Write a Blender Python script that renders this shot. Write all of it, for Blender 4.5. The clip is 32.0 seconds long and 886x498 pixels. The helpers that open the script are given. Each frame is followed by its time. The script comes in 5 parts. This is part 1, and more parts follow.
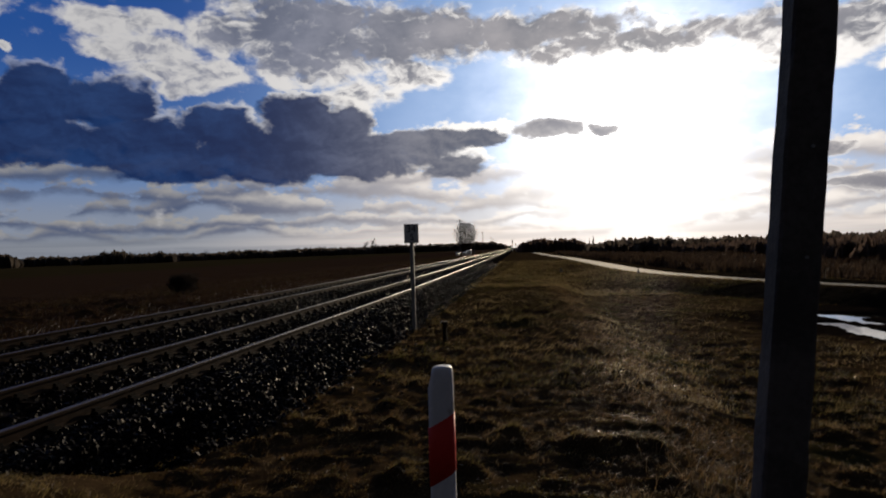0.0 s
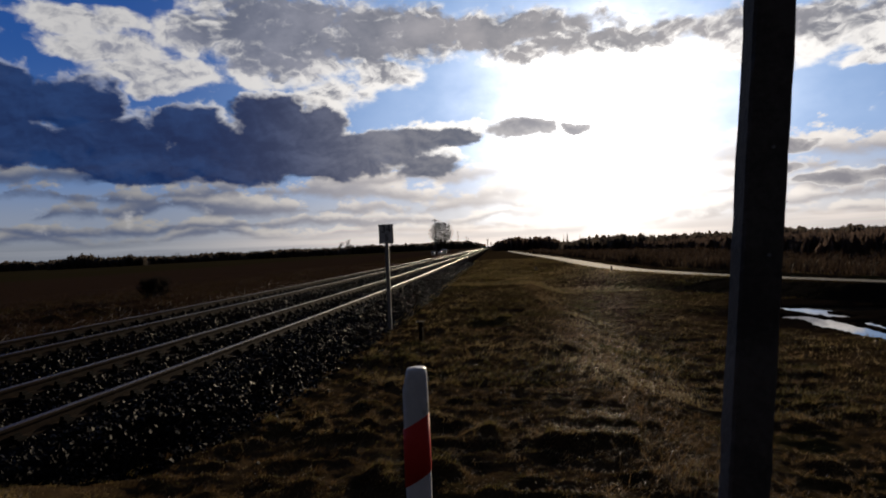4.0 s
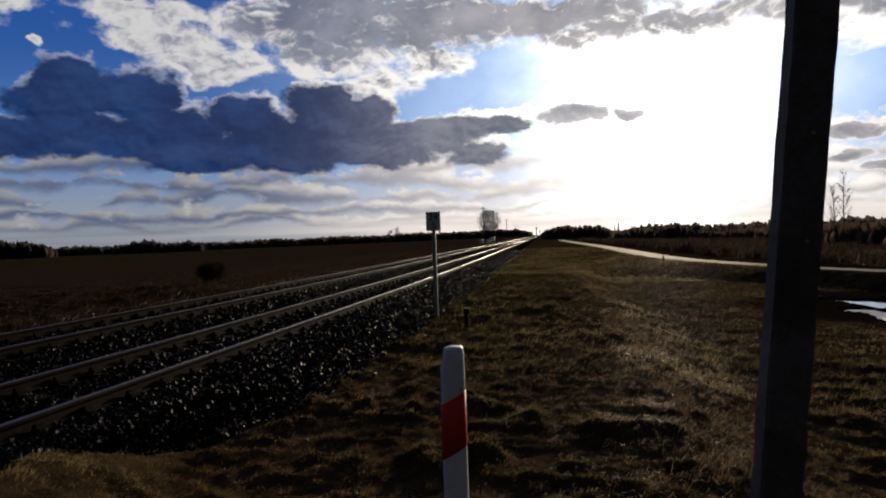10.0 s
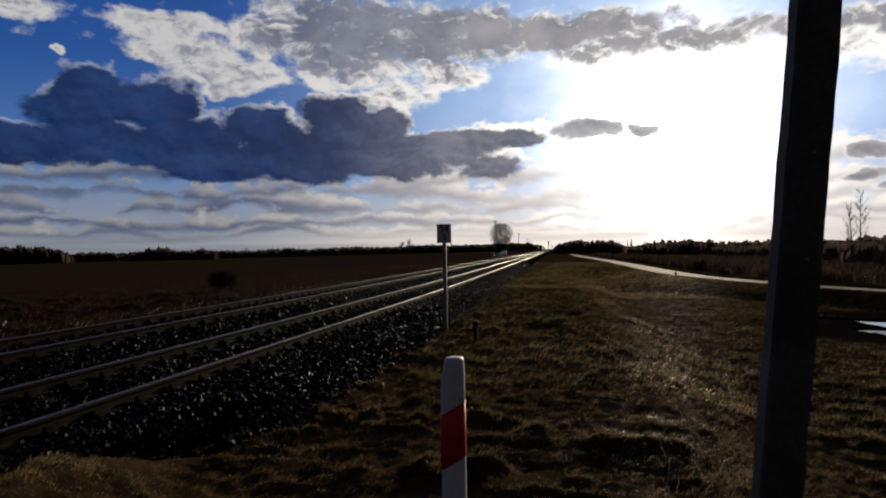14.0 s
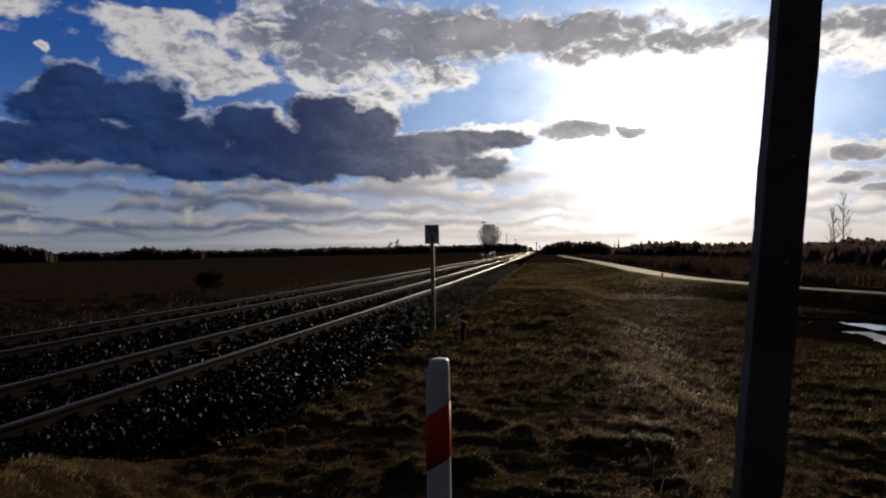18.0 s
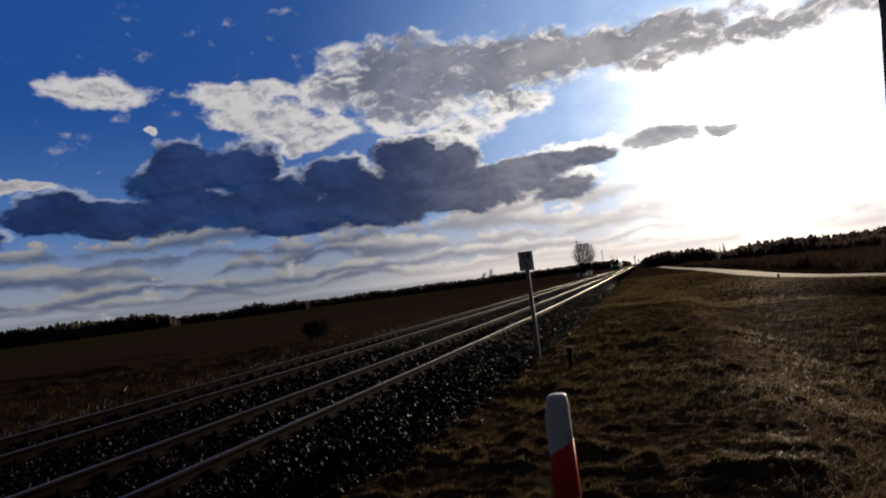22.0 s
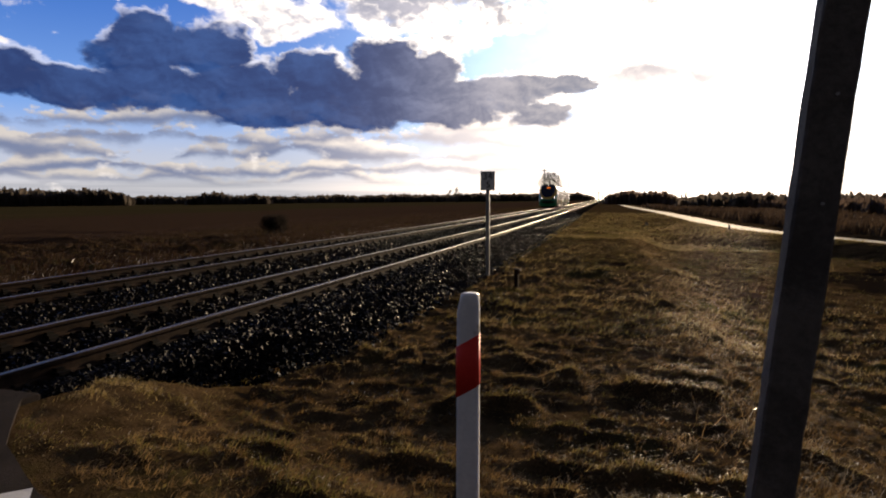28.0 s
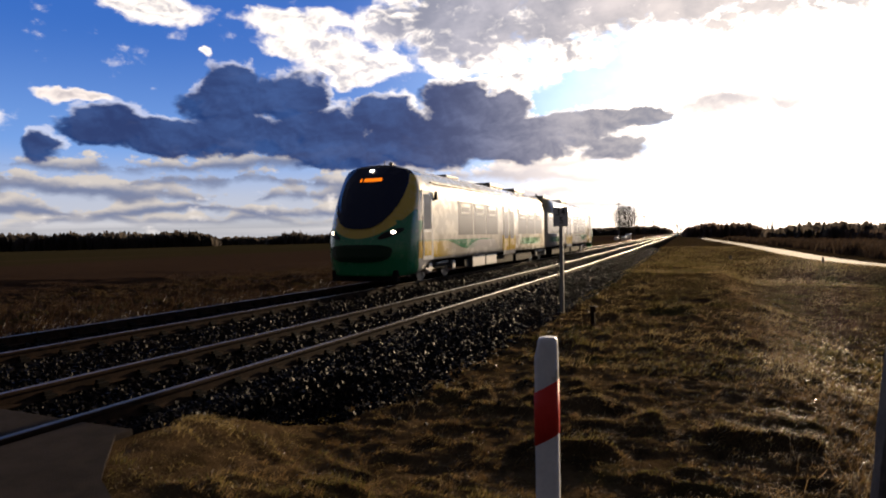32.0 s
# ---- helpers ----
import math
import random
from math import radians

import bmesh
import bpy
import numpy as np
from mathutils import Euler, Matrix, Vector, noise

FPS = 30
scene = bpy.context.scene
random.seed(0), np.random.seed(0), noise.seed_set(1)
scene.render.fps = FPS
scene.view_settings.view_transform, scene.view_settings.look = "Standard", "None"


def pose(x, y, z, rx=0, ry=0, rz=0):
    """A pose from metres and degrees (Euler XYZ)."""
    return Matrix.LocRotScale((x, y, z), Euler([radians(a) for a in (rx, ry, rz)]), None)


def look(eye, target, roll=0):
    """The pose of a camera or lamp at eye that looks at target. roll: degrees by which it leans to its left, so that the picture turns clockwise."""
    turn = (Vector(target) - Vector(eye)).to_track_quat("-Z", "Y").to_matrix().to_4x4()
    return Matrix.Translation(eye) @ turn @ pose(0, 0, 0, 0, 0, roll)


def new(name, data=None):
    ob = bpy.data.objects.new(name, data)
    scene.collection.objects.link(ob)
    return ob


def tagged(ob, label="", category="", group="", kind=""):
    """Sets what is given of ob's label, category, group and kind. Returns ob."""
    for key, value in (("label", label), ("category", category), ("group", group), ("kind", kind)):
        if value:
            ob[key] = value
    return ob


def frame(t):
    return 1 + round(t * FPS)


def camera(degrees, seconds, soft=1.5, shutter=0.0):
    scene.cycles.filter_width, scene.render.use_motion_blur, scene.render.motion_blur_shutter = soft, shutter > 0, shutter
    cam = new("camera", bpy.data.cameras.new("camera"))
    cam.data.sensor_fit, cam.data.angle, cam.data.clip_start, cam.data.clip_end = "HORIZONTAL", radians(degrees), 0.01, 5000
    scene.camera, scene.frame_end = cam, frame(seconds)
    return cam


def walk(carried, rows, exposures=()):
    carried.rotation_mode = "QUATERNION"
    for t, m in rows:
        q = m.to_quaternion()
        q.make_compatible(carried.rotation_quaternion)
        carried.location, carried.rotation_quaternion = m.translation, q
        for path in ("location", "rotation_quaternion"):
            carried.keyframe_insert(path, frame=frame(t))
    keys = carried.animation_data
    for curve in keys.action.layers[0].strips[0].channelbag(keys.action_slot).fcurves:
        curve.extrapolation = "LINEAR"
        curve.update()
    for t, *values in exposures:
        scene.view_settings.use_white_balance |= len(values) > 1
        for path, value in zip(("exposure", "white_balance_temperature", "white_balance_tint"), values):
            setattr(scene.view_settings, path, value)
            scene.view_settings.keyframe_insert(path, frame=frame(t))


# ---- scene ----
cam = camera(72.2, 32.0, soft=2.0)
PATH = [
    (0, (-0.152, -0.691, 1.514), (-0.476, 1.282, 1.515), -1.7),
    (0.5, (-0.130, -0.680, 1.520), (-0.404, 1.301, 1.569), -2.7),
    (1, (-0.147, -0.703, 1.515), (-0.546, 1.256, 1.565), -2.2),
    (1.5, (-0.124, -0.721, 1.527), (-0.474, 1.247, 1.592), -1.7),
    (2, (-0.133, -0.703, 1.510), (-0.457, 1.270, 1.516), -0.5),
    (2.5, (-0.136, -0.707, 1.535), (-0.332, 1.282, 1.591), -1.5),
    (4.5, (-0.140, -0.701, 1.520), (-0.423, 1.278, 1.473), -2.8),
    (5, (-0.044, -0.691, 1.526), (-0.435, 1.268, 1.429), -2.3),
    (5.5, (0.009, -0.716, 1.510), (-0.478, 1.220, 1.392), -3.4),
    (6, (0.002, -0.753, 1.496), (-0.386, 1.207, 1.396), 0.5),
    (6.5, (0.048, -0.742, 1.507), (-0.139, 1.249, 1.477), -3.0),
    (7, (0.045, -0.737, 1.495), (-0.165, 1.251, 1.437), -2.0),
    (7.5, (0.045, -0.731, 1.511), (-0.119, 1.262, 1.479), -2.2),
    (8, (0.032, -0.723, 1.502), (-0.165, 1.265, 1.410), -1.7),
    (8.5, (0.011, -0.731, 1.501), (-0.349, 1.234, 1.410), -1.5),
    (9, (-0.024, -0.720, 1.484), (-0.436, 1.228, 1.302), -0.8),
    (9.5, (-0.096, -0.786, 1.500), (-0.459, 1.179, 1.427), -1.8),
    (10, (-0.089, -0.784, 1.507), (-0.491, 1.175, 1.470), -2.0),
    (10.5, (-0.070, -0.786, 1.498), (-0.514, 1.162, 1.426), -1.3),
    (11, (-0.031, -0.787, 1.502), (-0.472, 1.164, 1.495), -4.3),
    (11.5, (-0.017, -0.787, 1.496), (-0.416, 1.172, 1.453), -5.5),
    (12, (-0.031, -0.789, 1.522), (-0.432, 1.170, 1.578), -3.4),
    (12.5, (-0.036, -0.784, 1.503), (-0.429, 1.177, 1.488), -2.1),
    (13, (-0.037, -0.783, 1.505), (-0.433, 1.178, 1.492), -1.7),
    (13.5, (-0.049, -0.795, 1.498), (-0.467, 1.161, 1.491), -0.5),
    (14, (-0.049, -0.809, 1.503), (-0.488, 1.143, 1.508), -1.0),
    (14.5, (-0.051, -0.817, 1.503), (-0.493, 1.134, 1.505), -1.3),
    (16.5, (-0.058, -0.804, 1.500), (-0.468, 1.154, 1.500), 0.6),
    (17, (-0.048, -0.810, 1.505), (-0.448, 1.149, 1.523), 0.3),
    (17.5, (-0.039, -0.809, 1.505), (-0.417, 1.155, 1.527), -0.6),
    (18, (-0.037, -0.815, 1.508), (-0.438, 1.144, 1.514), -0.8),
    (18.5, (-0.038, -0.815, 1.501), (-0.461, 1.140, 1.477), -0.8),
    (19, (-0.031, -0.820, 1.502), (-0.452, 1.135, 1.459), -0.9),
    (19.5, (-0.031, -0.824, 1.501), (-0.467, 1.128, 1.459), -1.1),
    (20, (-0.037, -0.801, 1.502), (-0.488, 1.147, 1.455), -1.2),
    (20.5, (-0.041, -0.795, 1.503), (-0.481, 1.156, 1.448), -0.9),
    (21, (-0.055, -0.786, 1.520), (-0.615, 1.133, 1.584), -5.2),
    (21.5, (-0.055, -0.812, 1.548), (-0.741, 1.056, 1.755), -8.2),
    (22, (-0.072, -0.787, 1.535), (-0.757, 1.088, 1.660), -7.1),
    (22.5, (-0.086, -0.803, 1.527), (-0.815, 1.059, 1.589), -5.7),
    (23, (-0.063, -0.799, 1.517), (-0.659, 1.109, 1.514), -5.4),
    (23.5, (-0.066, -0.802, 1.513), (-0.645, 1.112, 1.502), -3.6),
    (24, (-0.071, -0.791, 1.508), (-0.683, 1.113, 1.476), -3.5),
    (24.5, (-0.081, -0.785, 1.499), (-0.710, 1.112, 1.424), -3.0),
    (25, (-0.013, -0.791, 1.507), (-0.830, 1.034, 1.443), -4.4),
    (25.5, (0.046, -0.748, 1.496), (-0.716, 1.100, 1.426), -4.0),
    (26, (0.049, -0.754, 1.478), (-0.610, 1.130, 1.359), -4.1),
    (26.5, (0.059, -0.823, 1.481), (-0.497, 1.092, 1.332), -1.7),
    (28.5, (0.084, -0.875, 1.468), (-0.536, 1.018, 1.292), 0.8),
    (29, (0.074, -0.822, 1.470), (-0.602, 1.050, 1.280), 0.5),
    (29.5, (0.075, -0.821, 1.491), (-0.639, 1.047, 1.435), -0.0),
    (30, (0.057, -0.824, 1.491), (-0.620, 1.056, 1.427), -0.9),
    (30.5, (0.040, -0.810, 1.488), (-0.654, 1.065, 1.429), -0.4),
    (31, (0.053, -0.810, 1.486), (-0.685, 1.048, 1.424), 0.4),
    (31.5, (0.056, -0.816, 1.493), (-0.716, 1.028, 1.453), -0.9),
    (32, (0.063, -0.853, 1.494), (-0.748, 0.974, 1.453), -1.1),
]
EXPOSURE = [(0.0, -0.7), (4.5, -0.65), (5.5, -0.5), (6.0, -0.45), (7.0, -0.6), (8.5, -0.55), (9.0, -0.45), (10.0, -0.5), (12.0, -0.65), (14.5, -0.7), (17.0, -0.75), (20.5, -0.75),
            (21.5, -0.7), (23.0, -0.6), (24.5, -0.35), (25.5, 0.0), (26.5, 0.28), (28.5, 0.54), (30.0, 0.54), (32.0, 0.46)]
# the picture warms as it brightens
EXPOSURE = [(t, stops, 6500 + 850 * min(1.0, max(0.0, (t - 23.0) / 5.0)), 10.0 + 3.0 * min(1.0, max(0.0, (t - 23.0) / 5.0))) for t, stops in EXPOSURE]
walk(cam, [(t, look(eye, target, roll)) for t, eye, target, roll in PATH], exposures=EXPOSURE)

# ---- sun and sky ----
SUN_AZ, SUN_EL = 8.0, 9.5          # degrees right of the track, degrees up
SUN_DIR = Vector((math.sin(radians(SUN_AZ)) * math.cos(radians(SUN_EL)), math.cos(radians(SUN_AZ)) * math.cos(radians(SUN_EL)), math.sin(radians(SUN_EL))))
sun = new("sun", bpy.data.lights.new("sun", "SUN"))
sun.data.energy, sun.data.angle, sun.data.color = 4.1, radians(0.8), (1.0, 0.80, 0.55)
sun.matrix_world = look(SUN_DIR * 50, (0, 0, 0))

# clouds: degrees right of the track, degrees up, half widths
BANK = [(-52.3, 9.5, 3.6, 1.7), (-47.8, 9.0, 4.8, 1.7), (-42.6, 13.9, 2.7, 1.7), (-43.7, 11.8, 3.7, 2.3), (-39.4, 12.6, 4.4, 2.2), (-36.9, 12.9, 2.4, 2.0), (-41.5, 9.2, 5.8, 1.9), (-34.9, 10.0, 4.6, 1.9), (-33.1, 8.0, 5.9, 1.7), (-29.6, 11.4, 3.8, 1.8), (-28.5, 11.8, 1.7, 1.1), (-25.9, 8.5, 7.8, 2.1), (-22.0, 12.6, 3.8, 1.8), (-22.7, 10.2, 5.5, 2.5), (-19.1, 11.6, 3.3, 1.9), (-16.9, 8.9, 6.9, 2.2), (-12.6, 9.6, 4.2, 1.6), (-8.9, 10.3, 3.6, 1.2), (-5.5, 10.4, 2.8, 1.0), (-8.0, 8.0, 3.6, 1.4), (-57.1, 7.7, 1.5, 1.2), (-53.6, 9.3, 2.3, 1.3)]
SMALL = [(0.9, 10.7, 3.0, 0.9), (2.4, 10.9, 1.5, 0.6), (5.8, 10.5, 1.8, 0.5), (23.1, 7.1, 1.8, 0.5), (22.3, 5.6, 1.9, 0.4), (27.0, 4.4, 3.8, 0.6), (-54.7, 11.7, 2.2, 0.4)]
FLUFF = [(-48.7, 19.2, 3.5, 1.2), (-44.7, 16.3, 0.4, 0.3), (-36.9, 19.1, 4.2, 0.9), (-34.9, 17.3, 3.6, 1.2), (-31.6, 15.6, 4.6, 1.2), (-32.2, 14.3, 2.0, 0.8), (-28.6, 19.0, 2.6, 1.8), (-21.0, 19.5, 7.4, 3.1), (-21.7, 16.5, 4.2, 1.5), (-16.6, 14.2, 2.9, 1.2), (-13.0, 19.3, 6.8, 2.4), (-11.7, 16.0, 2.9, 1.2), (2.0, 16.9, 2.7, 0.7), (-4.2, 19.3, 11.4, 1.5), (8.3, 17.5, 9.8, 1.0), (24.1, 15.7, 7.5, 2.0), (29.3, 13.3, 2.1, 0.8)]


class Nodes:
    """Short hand for wiring a node tree."""

    def __init__(self, tree, fresh=True):
        self.tree = tree
        if fresh:
            tree.nodes.clear()

    def put(self, kind, **values):
        node = self.tree.nodes.new(kind)
        for key, value in values.items():
            node.inputs[key.replace("_", " ")].default_value = value
        return node

    def link(self, a, b):
        self.tree.links.new(a, b)

    def math(self, op, a, b=0.0, c=0.0, clamp=False):
        node = self.tree.nodes.new("ShaderNodeMath")
        node.operation, node.use_clamp = op, clamp
        for socket, value in zip(node.inputs, (a, b, c)):
            if isinstance(value, (int, float)):
                socket.default_value = value
            else:
                self.link(value, socket)
        return node.outputs[0]

    def step(self, value, low, high, to_low=0.0, to_high=1.0):
        node = self.tree.nodes.new("ShaderNodeMapRange")
        node.interpolation_type = "SMOOTHSTEP"
        self.link(value, node.inputs[0])
        for n, v in enumerate((low, high, to_low, to_high)):
            node.inputs[n + 1].default_value = v
        return node.outputs[0]

    def mix(self, factor, a, b, how="MIX"):
        node = self.tree.nodes.new("ShaderNodeMix")
        node.data_type, node.blend_type = "RGBA", how
        for socket, value in ((node.inputs[0], factor), (node.inputs[6], a), (node.inputs[7], b)):
            if isinstance(value, (int, float)):
                socket.default_value = value
            elif isinstance(value, tuple):
                socket.default_value = (*value, 1.0)[:4]
            else:
                self.link(value, socket)
        return node.outputs[2]

    def vec(self, x, y, z=0.0):
        node = self.tree.nodes.new("ShaderNodeCombineXYZ")
        for socket, value in zip(node.inputs, (x, y, z)):
            if isinstance(value, (int, float)):
                socket.default_value = value
            else:
                self.link(value, socket)
        return node.outputs[0]

    def noise(self, vector, scale, detail=4.0, rough=0.55, distort=0.0):
        node = self.put("ShaderNodeTexNoise", Scale=scale, Detail=detail, Roughness=rough, Distortion=distort)
        if vector is not None:
            self.link(vector, node.inputs["Vector"])
        return node.outputs["Fac"], node.outputs["Color"]


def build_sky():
    world = bpy.data.worlds.new("sky")
    scene.world = world
    world.use_nodes = True
    n = Nodes(world.node_tree)
    way = n.put("ShaderNodeTexCoord").outputs["Generated"]
    xyz = n.put("ShaderNodeSeparateXYZ")
    n.link(way, xyz.inputs[0])
    az0 = n.math("MULTIPLY", n.math("ARCTAN2", xyz.outputs[0], xyz.outputs[1]), 57.2958)
    el0 = n.math("MULTIPLY", n.math("ARCSINE", xyz.outputs[2]), 57.2958)
    # curl the outlines a little
    swirl = n.put("ShaderNodeSeparateColor")
    n.link(n.noise(n.vec(n.math("MULTIPLY", az0, 0.22), n.math("MULTIPLY", el0, 0.36)), 1.0, 5.0, 0.55)[1], swirl.inputs[0])
    az = n.math("ADD", az0, n.math("MULTIPLY", n.math("SUBTRACT", swirl.outputs[0], 0.5), 4.5))
    el = n.math("ADD", el0, n.math("MULTIPLY", n.math("SUBTRACT", swirl.outputs[1], 0.5), 2.8))

    def at(sx, sy, seed=0.0, right=0.0, up=0.0, a=None, e=None):
        """The sky's plane, scaled, and slid right and up by degrees."""
        a, e = a or az0, e or el0
        return n.vec(n.math("MULTIPLY_ADD", a, sx, right * sx + seed), n.math("MULTIPLY_ADD", e, sy, up * sy + seed * 0.7))

    def puffs(vector, detail=3.0, rough=0.55):
        """Heaped round heads with creases between them: about -0.5 to 0.5."""
        node = n.put("ShaderNodeTexVoronoi", Scale=1.0, Detail=detail, Roughness=rough, Lacunarity=2.3)
        node.voronoi_dimensions = "2D"
        node.normalize = True
        n.link(vector, node.inputs["Vector"])
        return n.math("SUBTRACT", 0.42, node.outputs["Distance"])

    def field(blobs, right=0.0, up=0.0, weight=1.0):
        total = None
        for a, e, ra, re in blobs:
            dx, dy = n.math("MULTIPLY_ADD", az, 1 / ra, -(a + right) / ra), n.math("MULTIPLY_ADD", el, 1 / re, -(e + up) / re)
            one = n.math("MULTIPLY_ADD", dx, dx, n.math("MULTIPLY", dy, dy))
            total = one if total is None else n.math("SMOOTH_MIN", total, one, 0.3)
        return n.math("MAXIMUM", n.math("MULTIPLY", n.math("SUBTRACT", 1.0, total), weight), -1.2)

    dot = n.tree.nodes.new("ShaderNodeVectorMath")
    dot.operation = "DOT_PRODUCT"
    n.link(way, dot.inputs[0])
    dot.inputs[1].default_value = SUN_DIR
    off = n.math("MULTIPLY", n.math("ARCCOSINE", n.math("MINIMUM", dot.outputs["Value"], 1.0)), 57.2958)
    wisp = n.math("SUBTRACT", n.noise(at(0.11, 0.17, 7.0), 1.0, 6.0, 0.6)[0], 0.5)
    soft = n.math("SUBTRACT", n.noise(at(0.34, 0.55, 3.0), 1.0, 5.0, 0.52)[0], 0.5)
    wide = n.math("EXPONENT", n.math("MULTIPLY", off, -1 / 9.0))
    tight = n.math("EXPONENT", n.math("MULTIPLY", n.math("MULTIPLY", off, off), -1 / 62.0))
    glow = n.math("ADD", n.math("MULTIPLY", wide, 1.6), n.math("MULTIPLY", tight, 3.8))
    glow = n.math("MULTIPLY", glow, n.step(wisp, -0.25, 0.25, 0.6, 1.4))

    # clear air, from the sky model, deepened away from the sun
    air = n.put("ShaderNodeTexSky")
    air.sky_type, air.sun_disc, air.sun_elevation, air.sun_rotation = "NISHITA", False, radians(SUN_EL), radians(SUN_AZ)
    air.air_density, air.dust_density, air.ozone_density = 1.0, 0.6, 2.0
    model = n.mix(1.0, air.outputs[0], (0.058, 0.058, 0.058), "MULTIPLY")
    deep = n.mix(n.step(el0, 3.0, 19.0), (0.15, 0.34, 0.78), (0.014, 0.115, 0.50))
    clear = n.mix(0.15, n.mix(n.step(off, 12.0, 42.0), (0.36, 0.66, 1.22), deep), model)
    clear = n.mix(n.math("MULTIPLY", n.step(el0, 8.5, 2.5), 0.85), clear, n.mix(n.step(off, 8.0, 44.0), (0.98, 0.93, 0.90), (0.40, 0.44, 0.52)))
    light = n.mix(1.0, n.vec(glow, glow, glow), (1.0, 0.96, 0.90), "MULTIPLY")
    colour = n.mix(1.0, clear, light, "ADD")
    lit = n.mix(1.0, n.mix(n.step(off, 10.0, 45.0), (1.6, 1.53, 1.45), (0.92, 0.90, 0.89)), n.mix(1.0, light, (0.6, 0.6, 0.6), "MULTIPLY"), "ADD")

    # rows of small clouds low over the horizon, the farthest first: cream heads on flat blue-grey undersides
    cream = n.mix(1.0, n.mix(n.step(off, 10.0, 46.0), (1.45, 1.33, 1.22), (0.47, 0.46, 0.46)), n.mix(1.0, light, (0.5, 0.5, 0.5), "MULTIPLY"), "ADD")
    under = n.mix(n.step(off, 8.0, 42.0), (0.85, 0.78, 0.76), (0.125, 0.165, 0.285))
    under = n.mix(1.0, under, n.mix(1.0, light, (0.35, 0.35, 0.35), "MULTIPLY"), "ADD")
    curd = puffs(at(0.42, 0.80, 2.0), 3.0, 0.6)
    fade = n.step(off, 3.0, 15.0, 0.35, 0.95)
    for k, (foot, tall, size) in enumerate(((1.6, 1.0, 0.15), (2.5, 1.3, 0.12), (3.7, 1.8, 0.095), (5.1, 2.2, 0.080), (6.5, 1.9, 0.065))):
        swell = n.math("SUBTRACT", n.noise(at(size, 0.10, 11.0 + 4.3 * k), 1.0, 3.0, 0.5)[0], 0.5)
        base = n.math("MULTIPLY_ADD", wisp, 1.6, n.math("MULTIPLY_ADD", n.noise(at(0.09, 0.0, 3.1 * k), 1.0, 2.0)[0], 3.2, foot - 1.6))
        t = n.math("MULTIPLY", n.math("SUBTRACT", n.math("MULTIPLY_ADD", n.math("SUBTRACT", el, el0), 0.55, el0), base), 1 / tall)
        body = n.math("SUBTRACT", n.math("ADD", n.math("MULTIPLY_ADD", swell, 6.0, 0.62), n.math("ADD", n.math("MULTIPLY", curd, 2.3), n.math("MULTIPLY", soft, 2.0))), t)
        shown = n.math("MULTIPLY", n.step(body, -0.05, 0.45), n.step(n.math("MULTIPLY_ADD", soft, 0.8, t), -0.30, 0.15))
        crown = n.math("ADD", n.math("SUBTRACT", n.math("MULTIPLY", t, 0.9), n.math("MULTIPLY", body, 0.35)), n.math("MULTIPLY", n.math("ADD", curd, soft), 1.1))
        colour = n.mix(n.math("MULTIPLY", shown, fade), colour, n.mix(n.step(crown, -0.12, 0.58), under, cream))
    veil = n.noise(at(0.03, 0.9, 2.0), 1.0, 4.0)[0]
    mist = n.mix(n.step(off, 8.0, 45.0), (1.30, 1.16, 1.06), (0.32, 0.345, 0.40))
    mist = n.mix(n.step(veil, 0.42, 0.60), mist, n.mix(1.0, mist, (1.45, 1.40, 1.33), "MULTIPLY"))
    colour = n.mix(n.math("MULTIPLY", n.step(el0, 2.6, 1.0), n.step(off, 3.0, 12.0, 0.15, 0.85)), colour, mist)

    # broken clouds above: white where thin and on their sunny heads, grey where thick
    heap = puffs(at(0.30, 0.46, 4.0, 0.0, 0.0, az, el))
    heap_up = puffs(at(0.30, 0.46, 4.0, 0.30, 0.42, az, el))
    lean = n.math("SUBTRACT", heap, heap_up)
    small = puffs(at(0.62, 0.90, 6.0, 0.0, 0.0, az, el), 2.0)
    fluff = n.math("ADD", n.math("ADD", field(FLUFF, weight=0.8), 0.26), n.math("ADD", n.math("ADD", n.math("MULTIPLY", heap, 1.5), n.math("MULTIPLY", small, 0.8)), n.math("MULTIPLY", soft, 3.0)))
    shade = n.mix(n.step(off, 7.0, 36.0), (0.46, 0.44, 0.45), (0.27, 0.29, 0.37))
    shade = n.mix(n.step(wisp, -0.15, 0.16), n.mix(1.0, shade, (0.82, 0.84, 0.88), "MULTIPLY"), n.mix(1.0, shade, (1.5, 1.45, 1.40), "MULTIPLY"))
    gloom = n.math("MULTIPLY", n.step(el0, 14.8, 18.5), n.step(az0, -34.0, -22.0))
    thick = n.math("ADD", n.math("MULTIPLY", fluff, 0.42), n.math("MULTIPLY", gloom, 0.62))
    thick = n.math("SUBTRACT", thick, n.math("ADD", n.math("MULTIPLY", lean, 2.4), n.math("ADD", n.math("MULTIPLY", small, 0.5), n.math("MULTIPLY", soft, 0.6))))
    fluffy = n.mix(n.step(thick, 0.15, 0.95), lit, shade)
    colour = n.mix(n.math("MULTIPLY", n.step(fluff, -0.35, 0.75), 0.96), colour, fluffy)

    # thin scraps beside the sun, then the dark bank with sunlit rims along its heads
    dark = n.mix(n.step(off, 7.0, 36.0), (0.25, 0.265, 0.33), (0.011, 0.034, 0.135))
